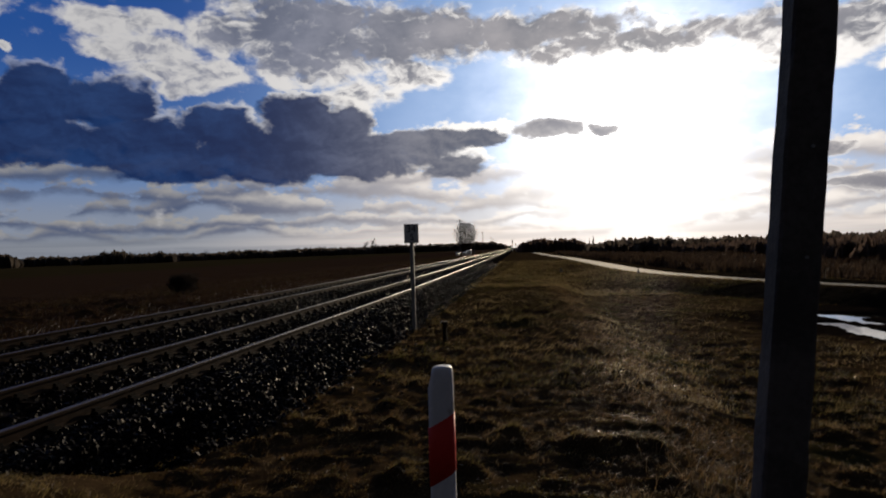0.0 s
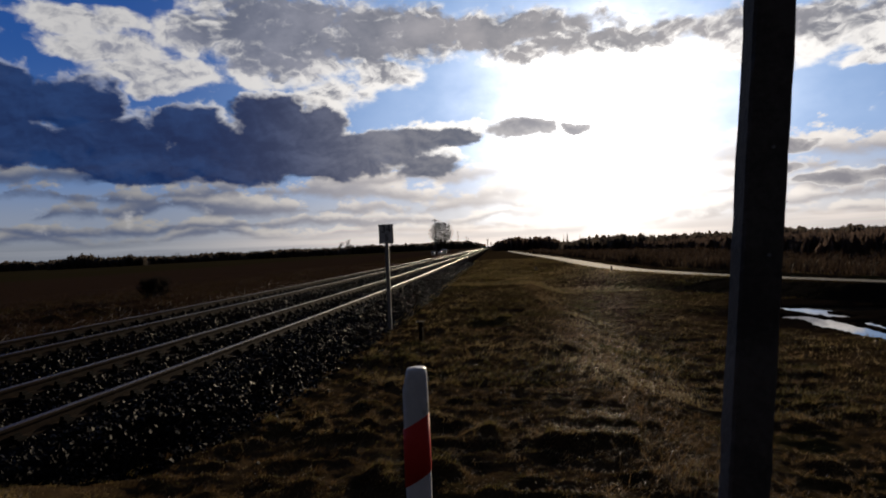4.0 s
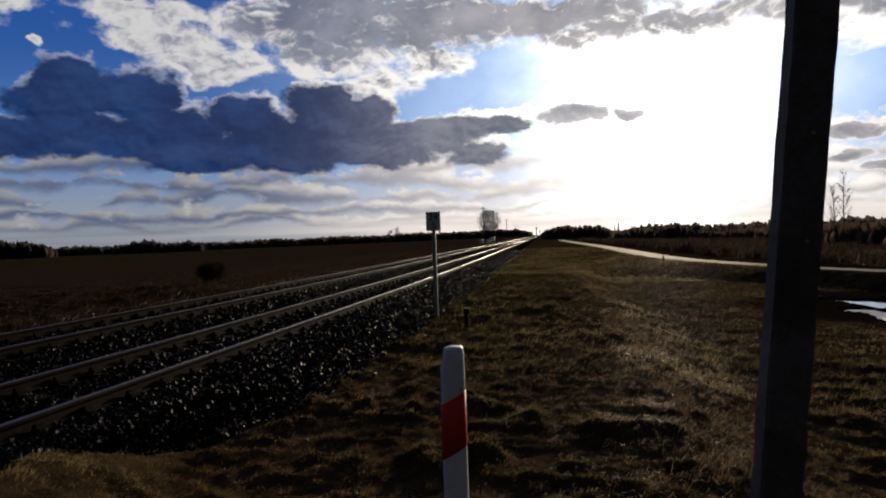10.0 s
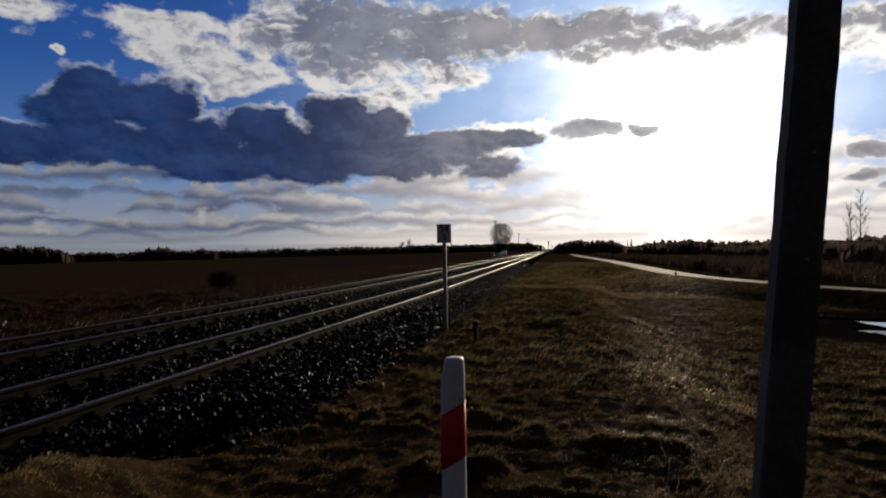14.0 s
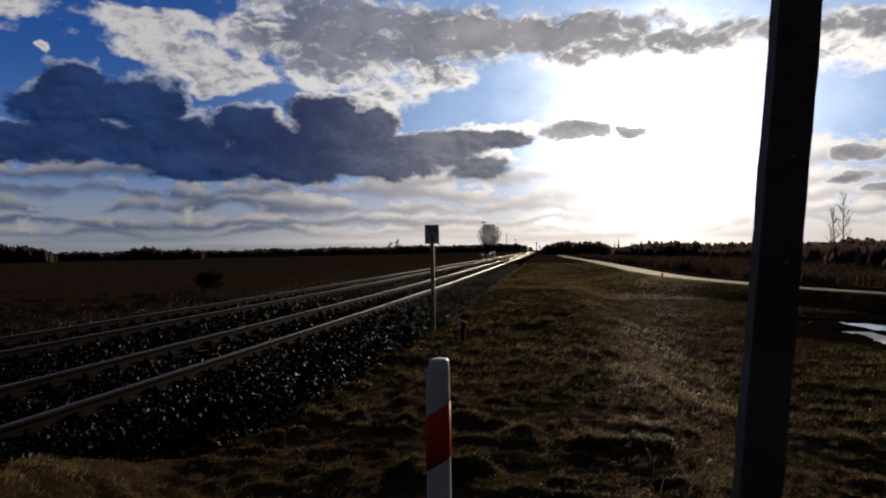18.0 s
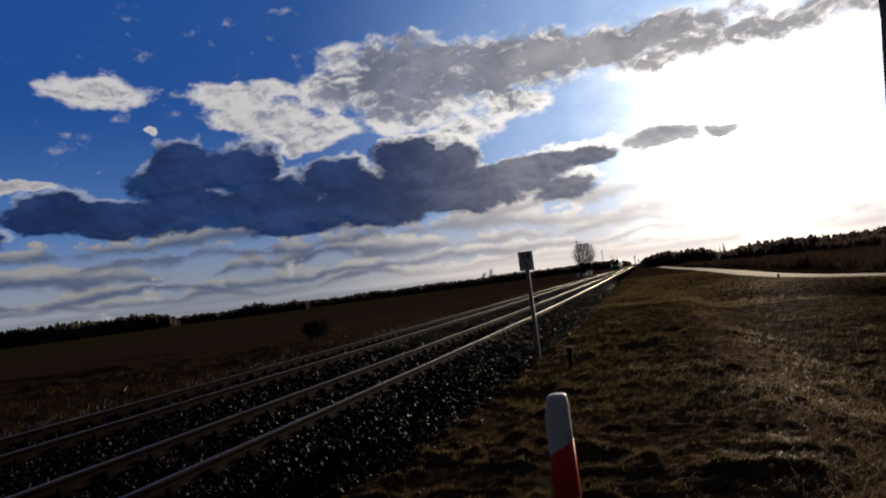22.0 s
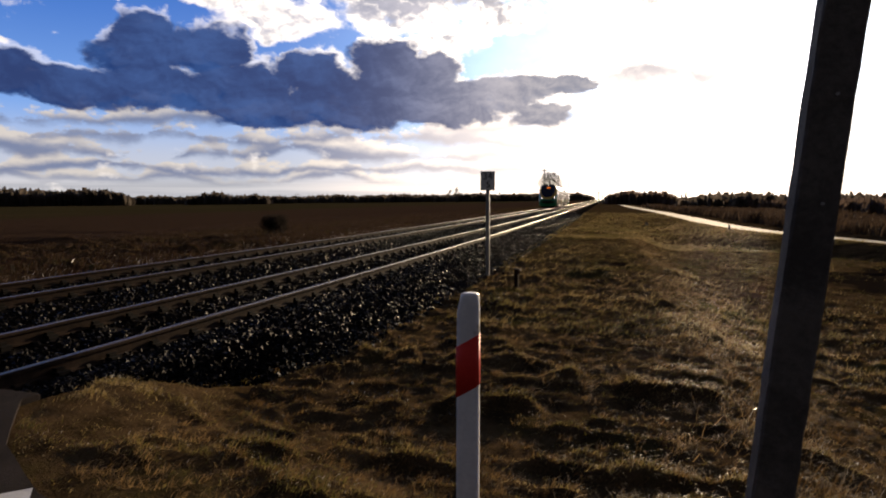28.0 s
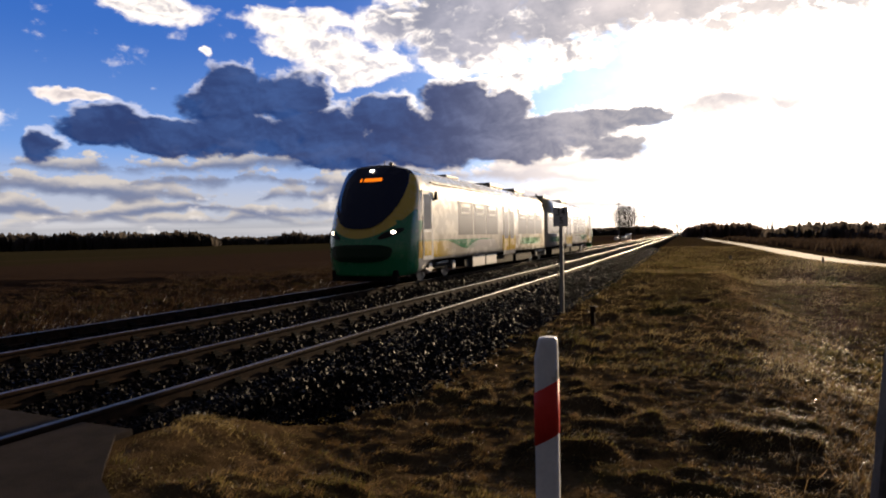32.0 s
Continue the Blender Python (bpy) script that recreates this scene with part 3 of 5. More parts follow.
def build_ground():
    xs = [-v for v in reversed(far_lines(26.0, 1.0, 2500.0))] + spread([(-26.0, -12.0, 0.28), (-12.0, -3.6, 0.6), (-3.6, 4.0, 0.065), (4.0, 16.0, 0.16)]) + far_lines(16.0, 0.3, 2500.0, 1.12)
    ys = [-v for v in reversed(far_lines(6.0, 1.0, 600.0, 1.5))] + spread([(-6.0, 0.6, 0.5), (0.6, 9.0, 0.065), (9.0, 26.0, 0.11)]) + far_lines(26.0, 0.2, 3200.0, 1.035)
    gx, gy = np.meshgrid(np.array(xs), np.array(ys))
    gz = land(gx, gy)
    verts = np.stack([gx, gy, gz], -1).reshape(-1, 3)
    nx, ny = len(xs), len(ys)
    i = (np.arange(ny - 1)[:, None] * nx + np.arange(nx - 1)).ravel()
    faces = np.stack([i, i + 1, i + nx + 1, i + nx], -1)
    ob = new("ground", mesh_from("ground", verts.tolist(), faces.tolist(), True))
    m = TURF.copy()
    m.name = "land_cover"
    ob.data.materials.append(m)
    # far fields take a flatter green and brown in strips
    n = Nodes(m.node_tree, False)
    skin = next(k for k in n.tree.nodes if k.type == "BSDF_PRINCIPLED")
    was = skin.inputs["Base Color"].links[0].from_socket
    spot = n.put("ShaderNodeTexCoord").outputs["Object"]
    cut = n.put("ShaderNodeSeparateXYZ")
    n.link(spot, cut.inputs[0])
    strip = n.noise(n.vec(n.math("MULTIPLY", cut.outputs[0], 0.02), n.math("MULTIPLY", cut.outputs[1], 0.004)), 1.0, 2.0)[0]
    across = n.math("ADD", n.math("MULTIPLY", cut.outputs[0], -1.0), n.math("MULTIPLY", strip, 14.0))
    field = n.mix(n.step(across, 88.0, 112.0), (0.037, 0.024, 0.018), (0.030, 0.026, 0.014))
    field = n.mix(n.math("MULTIPLY", n.step(strip, 0.56, 0.62), n.step(across, 110.0, 130.0)), field, (0.038, 0.028, 0.017))
    field = n.mix(n.noise(spot, 0.9, 5.0, 0.7)[0], field, n.mix(1.0, field, (1.7, 1.6, 1.4), "MULTIPLY"))
    cover = n.mix(n.step(n.math("MULTIPLY", cut.outputs[0], -1.0), 22.0, 34.0), was, field)
    # wet mud round the puddles, its dark tone also painting the bank's shade
    px, py = n.math("MULTIPLY_ADD", cut.outputs[0], 1 / 6.4, -11.5 / 6.4), n.math("MULTIPLY_ADD", cut.outputs[1], 1 / 5.8, -19.5 / 5.8)
    mud_shade = n.math("SUBTRACT", 1.0, n.math("MULTIPLY_ADD", px, px, n.math("MULTIPLY", py, py)))
    mud_shade = n.math("ADD", mud_shade, n.math("MULTIPLY", n.math("SUBTRACT", n.noise(spot, 0.7, 5.0, 0.6)[0], 0.5), 1.2))
    n.link(n.mix(n.step(mud_shade, 0.0, 0.3), cover, (0.016, 0.012, 0.0095)), skin.inputs["Base Color"])
    tagged(ob, "lumpy winter grassland with dry tussocks and open fields", "ground", kind="structure")


build_ground()


def ribbon(name, line, half, lift, material, label, cols=5, step=0.6):
    """A road laid along a broken line."""
    pts = []
    for (ax, ay), (bx, by) in zip(line, line[1:]):
        k = max(2, int(math.hypot(bx - ax, by - ay) / step))
        pts += [(ax + (bx - ax) * j / k, ay + (by - ay) * j / k) for j in range(k)]
    pts = np.array(pts + [line[-1]])
    for _ in range(30):
        pts[1:-1] = (pts[:-2] + 2 * pts[1:-1] + pts[2:]) / 4
    way = np.gradient(pts, axis=0)
    way /= np.linalg.norm(way, axis=1)[:, None]
    side = np.stack([way[:, 1], -way[:, 0]], -1)
    verts, faces = [], []
    for row, (p, s) in enumerate(zip(pts, side)):
        for c in range(cols):
            k = c / (cols - 1) * 2 - 1
            wob = 0.12 * float(hills(row * 0.35, c * 3.0, 1.0, 4.0, 2)) if c in (0, cols - 1) else 0
            q = p + s * (k * (half + wob))
            verts.append((q[0], q[1], lift - 0.05 * abs(k) ** 3))
        if row:
            faces += [((row - 1) * cols + c, (row - 1) * cols + c + 1, row * cols + c + 1, row * cols + c) for c in range(cols - 1)]
    ob = new(name, mesh_from(name, verts, faces, True))
    ob.data.materials.append(material)
    return tagged(ob, label, "road", kind="structure")


ribbon("road_lane", ROAD_LINE, 1.25, -0.53, FAR_ROAD, "narrow pale asphalt lane curving away beside the railway")


def build_crossing():
    """The road on which one stands, and its deck over both tracks."""
    edge = [(x, float(road_edge(x)) + 0.05 * float(hills(x, 1.0, 0.5, 2.0))) for x in np.arange(-4.25, 30.0, 0.25)]
    verts = [(x, y, -0.002) for x, y in edge] + [(x, y - 0.02, -0.09) for x, y in edge] + [(x, -6.5, -0.002) for x, y in edge]
    k = len(edge)
    faces = [(i, i + 1, 2 * k + i + 1, 2 * k + i) for i in range(k - 1)] + [(k + i, k + i + 1, i + 1, i) for i in range(k - 1)]
    ob = new("road_crossing", mesh_from("road_crossing", verts, faces))
    ob.data.materials.append(ASPHALT)
    tagged(ob, "worn grey asphalt road leading onto the level crossing", "road", kind="structure")
    # deck strips between and beside the rails, clear of the rail grooves
    deck = thing("crossing_deck", "worn grey asphalt and concrete deck between the rails", "level crossing", kind="structure")
    for x0, x1 in ((-14.0, -10.46), (-10.27, -8.96), (-8.77, -6.53), (-6.34, -5.03), (-4.84, -4.23)):
        part("deck_panel", box(x0, x1, -6.0, 2.58, -0.16, -0.012, 0.02), ASPHALT, deck)
    bm = bmesh.new()
    a, b, w = Vector((-2.74, 1.30)), Vector((-3.9, 0.12)), Vector((0.07, -0.07))
    bm.faces.new([bm.verts.new((p.x, p.y, 0.003)) for p in (a + w, a - w, b - w, b + w)])
    line = part("stop_line", bm, LINE_PAINT, None)
    tagged(line, "worn white painted stop line on the asphalt", "road marking", kind="structure")


build_crossing()


def build_water():
    """Sheets of standing water in the low grass."""
    verts, faces = [], []
    xs, ys = np.arange(6.6, 17.0, 0.5), np.arange(12.0, 23.1, 0.5)
    for y in ys:
        verts += [(x, y, -1.05) for x in xs]
    k = len(xs)
    faces = [(r * k + c, r * k + c + 1, (r + 1) * k + c + 1, (r + 1) * k + c) for r in range(len(ys) - 1) for c in range(k - 1)]
    ob = new("water", mesh_from("water", verts, faces))
    ob.data.materials.append(WATER)
    tagged(ob, "shallow puddles of standing water reflecting the bright sky", "puddle", kind="structure")


build_water()


# ---- railway ----
RAILS = (-4.935, -6.44, -8.865, -10.37)          # middle of each rail head in the near stretch
Y_LINES = spread([(-30.0, 120.0, 1.5), (120.0, 400.0, 6.0), (400.0, 1201.0, 20.0)])


def build_ballast():
    prof = [(-12.9, -0.92), (-12.3, -0.70), (-11.75, -0.25), (-11.0, -0.165), (-9.6, -0.185), (-8.2, -0.165), (-7.65, -0.19), (-7.1, -0.165), (-5.7, -0.185), (-4.5, -0.160), (-4.05, -0.21), (-3.6, -0.43), (-3.25, -0.60)]
    px = np.interp(np.linspace(0, len(prof) - 1, 73), range(len(prof)), [p[0] for p in prof])
    pz = np.interp(np.linspace(0, len(prof) - 1, 73), range(len(prof)), [p[1] for p in prof])
    ys = np.array(spread([(-30.0, 2.4, 1.2), (2.4, 26.0, 0.11), (26.0, 80.0, 0.6), (80.0, 400.0, 5.0), (400.0, 1201.0, 25.0)]))
    gx, gy = np.meshgrid(px, ys)
    gz = np.broadcast_to(pz, gx.shape) + 0.016 * hills(gx, gy, 0.11, 1.0, 2) * ease(60 - gy, 0, 40) + 0.012 * hills(gx, gy, 1.4, 7.0, 2)
    gz = gz - 0.15 * ease(2.62 - gy, 0, 0.12) * ease(gx, -14.0, -13.0)
    wob = (0.16 * hills(gy, 0 * gx, 1.3, 2.0, 3) + toe(gy) + 3.25) * (ease(gx, -4.6, -3.3))
    verts = np.stack([gx + wob - bend(gy), gy, gz], -1).reshape(-1, 3)
    nx, ny = gx.shape[1], gx.shape[0]
    i = (np.arange(ny - 1)[:, None] * nx + np.arange(nx - 1)).ravel()
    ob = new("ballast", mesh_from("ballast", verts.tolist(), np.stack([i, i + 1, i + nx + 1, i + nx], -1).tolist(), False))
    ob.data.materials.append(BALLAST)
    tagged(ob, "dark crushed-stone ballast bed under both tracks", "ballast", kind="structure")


build_ballast()


def rail_mesh(x0, lines):
    """A flat-bottomed rail with its head, web and foot, running along the line."""
    half = [(0.0, 0.0), (0.031, -0.001), (0.036, -0.007), (0.035, -0.036), (0.010, -0.046), (0.009, -0.128), (0.030, -0.145), (0.070, -0.152), (0.070, -0.162)]
    ring = half + [(-a, b) for a, b in reversed(half[1:])]
    verts = [(x0 + a - float(bend(y)), y, b) for y in lines for a, b in ring]
    k = len(ring)
    faces = [(r * k + c, r * k + (c + 1) % k, (r + 1) * k + (c + 1) % k, (r + 1) * k + c) for r in range(len(lines) - 1) for c in range(k)]
    me = mesh_from("rail", verts, faces)
    me.materials.append(RUST)
    me.materials.append(STEEL)
    top = {0, 1, k - 1, k - 2}
    for f in me.polygons:
        f.material_index = 1 if f.index % k in top else 0
    return me


def sleeper_mesh():
    """A sleeper, waisted in the middle, with its rail pads and clips."""
    bm = bmesh.new()
    stations = [(-1.3, 0.13, -0.165), (-0.45, 0.125, -0.168), (-0.2, 0.105, -0.195), (0.2, 0.105, -0.195), (0.45, 0.125, -0.168), (1.3, 0.13, -0.165)]
    rings = [[bm.verts.new(p) for p in ((x, -w, -0.33), (x, -w * 0.8, z), (x, w * 0.8, z), (x, w, -0.33))] for x, w, z in stations]
    for a, b in zip(rings, rings[1:]):
        for k in range(4):
            bm.faces.new((a[k], a[(k + 1) % 4], b[(k + 1) % 4], b[k]))
    bm.faces.new(rings[0])
    bm.faces.new(reversed(rings[-1]))
    for x in (-0.7525, 0.7525):
        for s in (-1, 1):
            box(x + s * 0.035, x + s * 0.125, -0.065, 0.065, -0.17, -0.115, into=bm)
            box(x + s * 0.030, x + s * 0.075, -0.045, 0.045, -0.12, -0.082, into=bm)
    for f in bm.faces:
        f.material_index = 1 if len(f.verts) == 4 and max(v.co.z for v in f.verts) > -0.16 else 0
    bmesh.ops.recalc_face_normals(bm, faces=bm.faces)
    me = bpy.data.meshes.new("sleeper")
    bm.to_mesh(me)
    bm.free()
    me.materials.append(CONCRETE)
    me.materials.append(CLIP)
    return me


def build_tracks():
    block = sleeper_mesh()
    rnd = random.Random(4)
    for x_a, x_b, label in ((RAILS[0], RAILS[1], "near railway track on dark sleepers"), (RAILS[2], RAILS[3], "far railway track on dark sleepers, carrying the train")):
        track = thing("railway_track", label, "railway track", group="railway tracks", kind="structure")
        for x in (x_a, x_b):
            rail = new("rail", rail_mesh(x, Y_LINES))
            tagged(rail, "rusty steel rail with a polished head")
            rail.parent = track
        mid = (x_a + x_b) / 2
        for k in range(200):
            y = 2.75 + 0.6 * k
            turn = math.degrees(math.atan(float(bend(y + 0.5) - bend(y - 0.5))))
            one = new("sleeper", block)
            one.parent = track
            one.matrix_basis = pose(mid - float(bend(y)) + rnd.uniform(-0.015, 0.015), y + rnd.uniform(-0.02, 0.02), rnd.uniform(-0.008, 0.004), 0, 0, turn + rnd.uniform(-0.6, 0.6))
        verts, faces = [], []
        for k in range(700):
            y = 122.75 + 0.6 * k
            c = mid - float(bend(y))
            b = len(verts)
            verts += [(c + u * 1.3, y + v * 0.11, z) for z in (-0.25, -0.17) for u, v in ((-1, -1), (1, -1), (1, 1), (-1, 1))]
            faces += [(b + 4, b + 5, b + 6, b + 7), (b, b + 1, b + 5, b + 4)]
        far = new("distant_sleepers", mesh_from("distant_sleepers", verts, faces))
        far.data.materials.append(CONCRETE)
        far.parent = track
        far["kind"] = "stuff"


build_tracks()


def stone_shapes(rnd):
    """A few cut stones: uneven eight-cornered lumps."""
    out = []
    for _ in range(7):
        v = np.array([(sx, sy, sz) for sz in (-1, 1) for sx, sy in ((-1, -1), (1, -1), (1, 1), (-1, 1))], float)
        v = v * rnd.uniform(0.45, 1.0, (8, 3)) * rnd.uniform(0.7, 1.1, 3)
        out.append(v)
    return out


STONE_FACES = np.array([(0, 3, 2, 1), (4, 5, 6, 7), (0, 1, 5, 4), (1, 2, 6, 5), (2, 3, 7, 6), (3, 0, 4, 7)])


def build_stones():
    rnd = np.random.default_rng(11)
    shapes = stone_shapes(rnd)
    bed = np.array([(-12.3, -0.70), (-11.75, -0.25), (-11.0, -0.165), (-9.6, -0.185), (-8.2, -0.165), (-7.65, -0.19), (-7.1, -0.165), (-5.7, -0.185), (-4.5, -0.160), (-4.05, -0.21), (-3.6, -0.43), (-3.0, -0.60)])
    n = 54000
    y = 2.5 + 72.0 * rnd.random(n) ** 2.1
    x = np.where(rnd.random(n) < 0.50, rnd.uniform(-4.9, -3.05, n), rnd.uniform(-11.4, -4.9, n))
    stray = (rnd.random(n) < 0.006) & (y > 4.5)
    x = np.where(stray, rnd.uniform(-3.2, -1.9, n), x)
    keep = np.ones(n, bool)
    for r in RAILS:
        keep &= np.abs(x - r) > 0.10
    x, y = x[keep], y[keep]
    x = np.where(x > -4.84, x + (toe(y) + 3.25) * ease(x, -4.84, -3.3), x)
    keep = np.abs(x - RAILS[0]) > 0.10
    x, y = x[keep], y[keep]
    z = np.interp(x - (toe(y) + 3.25) * ease(x, -4.84, -3.6), bed[:, 0], bed[:, 1])
    wx = x - bend(y)
    z = np.maximum(z, np.where(x > -3.6, land(wx, y), -9)) + 0.008
    size = rnd.uniform(0.013, 0.032, len(x)) * (1 + 0.012 * y)
    turn = rnd.uniform(0, 6.283, (len(x), 2))
    verts, faces = np.empty((len(x), 8, 3)), np.empty((len(x), 6, 4), int)
    for k in range(len(x)):
        v = shapes[k % 7] * size[k]
        c, s = math.cos(turn[k, 0]), math.sin(turn[k, 0])
        v = np.stack([v[:, 0] * c - v[:, 1] * s, v[:, 0] * s + v[:, 1] * c, v[:, 2]], -1)
        c, s = math.cos(turn[k, 1]), math.sin(turn[k, 1])
        v = np.stack([v[:, 0], v[:, 1] * c - v[:, 2] * s, v[:, 1] * s + v[:, 2] * c], -1)
        verts[k] = v + (wx[k], y[k], z[k])
        faces[k] = STONE_FACES + 8 * k
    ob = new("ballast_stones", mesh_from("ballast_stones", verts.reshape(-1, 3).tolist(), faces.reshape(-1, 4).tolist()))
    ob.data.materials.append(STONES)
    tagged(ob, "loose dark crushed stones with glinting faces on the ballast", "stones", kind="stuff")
    bed_thing = thing("trackside_stones", "dark crushed stones at the foot of the ballast", "stones")
    lumps = []
    for v in shapes:
        me = mesh_from("stone", (v * 0.030).tolist(), STONE_FACES.tolist())
        me.materials.append(STONES)
        lumps.append(me)
    for k in range(280):
        yy = 2.9 + 7.0 * rnd.random() ** 1.3
        xx = rnd.uniform(-1.0, -0.2) + float(toe(yy))
        one = new("stone", lumps[k % 7])
        one.parent = bed_thing
        zz = max(float(np.interp(xx, bed[:, 0], bed[:, 1])), float(land(xx, yy)) if xx > -3.6 else -9)
        one.matrix_basis = pose(xx - float(bend(yy)), yy, zz + 0.016, *rnd.uniform(0, 360, 3))


build_stones()


# ---- grass ----
def blades(name, x, y, height, width, lean, seed, material, label, category="grass", base=None):
    """Bent blades, each of a quad and a tip."""
    rnd = np.random.default_rng(seed)
    n = len(x)
    z = (land(x, y) if base is None else base) - 0.008
    a = rnd.uniform(0, 6.283, n)
    h = height * rnd.uniform(0.5, 1.25, n)
    w = width * rnd.uniform(0.7, 1.3, n)
    # laid over mostly one way, as by the wind
    d = rnd.normal(0.6, 1.1, n)
    k = lean * rnd.uniform(0.4, 1.5, n)
    dx, dy = np.cos(d) * k * h, np.sin(d) * k * h
    wx, wy = np.cos(a) * w, np.sin(a) * w
    v = np.empty((n, 5, 3))
    v[:, 0] = np.stack([x - wx, y - wy, z], -1)
    v[:, 1] = np.stack([x + wx, y + wy, z], -1)
    v[:, 2] = np.stack([x + wx * 0.7 + dx * 0.35, y + wy * 0.7 + dy * 0.35, z + h * 0.62], -1)
    v[:, 3] = np.stack([x - wx * 0.7 + dx * 0.35, y - wy * 0.7 + dy * 0.35, z + h * 0.62], -1)
    v[:, 4] = np.stack([x + dx, y + dy, z + h * np.clip(1.0 - 0.25 * k, 0.45, 1)], -1)
    b = np.arange(n)[:, None] * 5
    quads = (b + np.array([0, 1, 2, 3])).tolist()
    tips = (b + np.array([3, 2, 4])).tolist()
    ob = new(name, mesh_from(name, v.reshape(-1, 3).tolist(), quads + tips))
    ob.data.materials.append(material)
    return tagged(ob, label, category, kind="stuff")


def in_mud_shade(x, y):
    """Wet mud round the standing water and the bank's painted shade: above 0 inside."""
    return 1.0 - ((x - 11.5) / 6.2) ** 2 - ((y - 19.5) / 5.6) ** 2 + 0.45 * hills(x, y, 2.2, 6.0)


def on_grass(x, y):
    s = x + bend(y)
    clear = (s > toe(y) - 0.22 + 0.28 * hills(x, y, 0.7, 3.0)) & (y > road_edge(x) + 0.02 + 0.12 * hills(x, y, 0.4, 6.0))
    return clear & (to_line(x, y, ROAD_LINE) > 1.7)


def build_grass():
    rnd = np.random.default_rng(5)
    n = 190000
    y = 0.6 + 9.5 * rnd.random(n) ** 1.25
    x = rnd.uniform(-4.8, 5.2, n) * np.clip(0.7 + y / 14.0, 0, 1.3) + 0.1
    clump = mounds(x, y) * 14.0 - 0.25 + 0.3 * hills(x, y, 1.6, 2.0)
    ok = on_grass(x, y) & (clump > rnd.uniform(-0.75, 0.9, n))
    blades("grass", x[ok], y[ok], 0.034 + 0.050 * ease(clump[ok], 0.2, 1.2), 0.0026, 1.4, 21, BLADES, "short matted winter grass, olive green and straw yellow")
    n = 150000
    y = 8.0 + 34.0 * rnd.random(n) ** 1.4
    x = rnd.uniform(-4.0, 13.0, n) * (0.5 + y / 40.0)
    clump = mounds(x, y) * 14.0 - 0.25 + 0.3 * hills(x, y, 2.5, 2.0)
    ok = on_grass(x, y) & (clump > rnd.uniform(-0.75, 0.9, n)) & (land(x, y) > -1.05) & (in_mud_shade(x, y) < rnd.uniform(-0.1, 0.35, n))
    blades("meadow_grass", x[ok], y[ok], 0.10 + 0.06 * ease(clump[ok], 0.2, 0.8), 0.0042, 1.3, 22, BLADES, "matted winter grass on the slope beside the line")
    # tussocks: wisps bursting from one root
    spots = 2500
    cy = 1.6 + 13.0 * rnd.random(spots) ** 1.3
    cx = rnd.uniform(-4.0, 4.6, spots) * np.clip(0.6 + cy / 14.0, 0, 1.3)
    good = on_grass(cx, cy)
    cx, cy = np.repeat(cx[good], 16), np.repeat(cy[good], 16)
    a, r = rnd.uniform(0, 6.283, len(cx)), rnd.uniform(0.0, 0.05, len(cx))
    blades("tussocks", cx + np.cos(a) * r, cy + np.sin(a) * r, 0.072, 0.0026, 1.6, 25, STRAW, "straw-coloured tussock wisps among the short grass")
    # dry straw along the brink of the slope
    n = 8000
    y = 2.2 + 30.0 * rnd.random(n) ** 1.6
    x = 1.15 - 0.035 * y + rnd.normal(0.3, 0.35, n)
    ok = on_grass(x, y) & (hills(x, y, 0.6, 9.0) > rnd.uniform(-0.9, 0.5, n))
    blades("straw", x[ok], y[ok], 0.13, 0.003, 1.7, 23, STRAW, "pale dry straw lying along the brink of the slope")
    # rank dead grass on the far side of the line
    n = 100000
    y = 4.0 + 90.0 * rnd.random(n) ** 1.3
    s = -12.9 - 24.0 * rnd.random(n) ** 1.4
    x = s - bend(y)
    clump = hills(x, y, 0.9, 4.0, 3)
    ok = clump > rnd.uniform(-0.9, 0.6, n)
    blades("rank_grass", x[ok], y[ok], 0.26 * ease(-s[ok], 30, 14) + 0.10, 0.010, 1.0, 24, RANK, "rank brown dead grass in the ditch across the line")
    # wet tips, their pale colour standing in for sparkle against the sun
    n = 9000
    y = 1.3 + 15.0 * rnd.random(n) ** 1.35
    x = rnd.uniform(-4.6, 4.6, n) * np.clip(0.6 + y / 12.0, 0, 1.4)
    ok = on_grass(x, y) & (mounds(x, y) * 14.0 > rnd.uniform(-0.2, 1.6, n))
    blades("glint_tips", x[ok], y[ok], 0.022, 0.0022, 1.6, 31, PALE_GLINTS, "wet grass tips, coloured pale to stand for their sparkle in the low sun", "grass", land(x[ok], y[ok]) + 0.045)
    # coarser tufts farther out along the verge and the low meadow
    n = 60000
    y = 30.0 + 55.0 * rnd.random(n) ** 1.5
    x = rnd.uniform(-3.4, 14.0, n) - bend(y) * (rnd.random(n) < 0.5)
    ok = on_grass(x, y) & (x < np.interp(y, [p[1] for p in reversed(ROAD_LINE)], [p[0] for p in reversed(ROAD_LINE)])) & (hills(x * 0.6, y, 1.6, 6.0, 3) > rnd.uniform(-0.6, 0.5, n))
    blades("far_tufts", x[ok], y[ok], 0.15, 0.010, 1.1, 28, BLADES, "coarse winter grass along the verge and the low meadow")
    # wet dead leaves and stalks, paled to imitate glints of light
    n = 6000
    y = 6.0 + 40.0 * rnd.random(n) ** 1.2
    x = -rnd.normal(14.6, 1.2, n) - bend(y)
    ok = (hills(x, y, 1.2, 2.0) > rnd.uniform(-0.5, 0.7, n)) & (x + bend(y) < -12.9)
    blades("glint_litter", x[ok], y[ok], 0.20, 0.010, 1.6, 26, PALE_GLINTS, "wet leaves and stalks, coloured pale to stand for glints in the dead grass", "leaf litter")
    # flat stalks on the slope, painted pale as glints
    n = 260
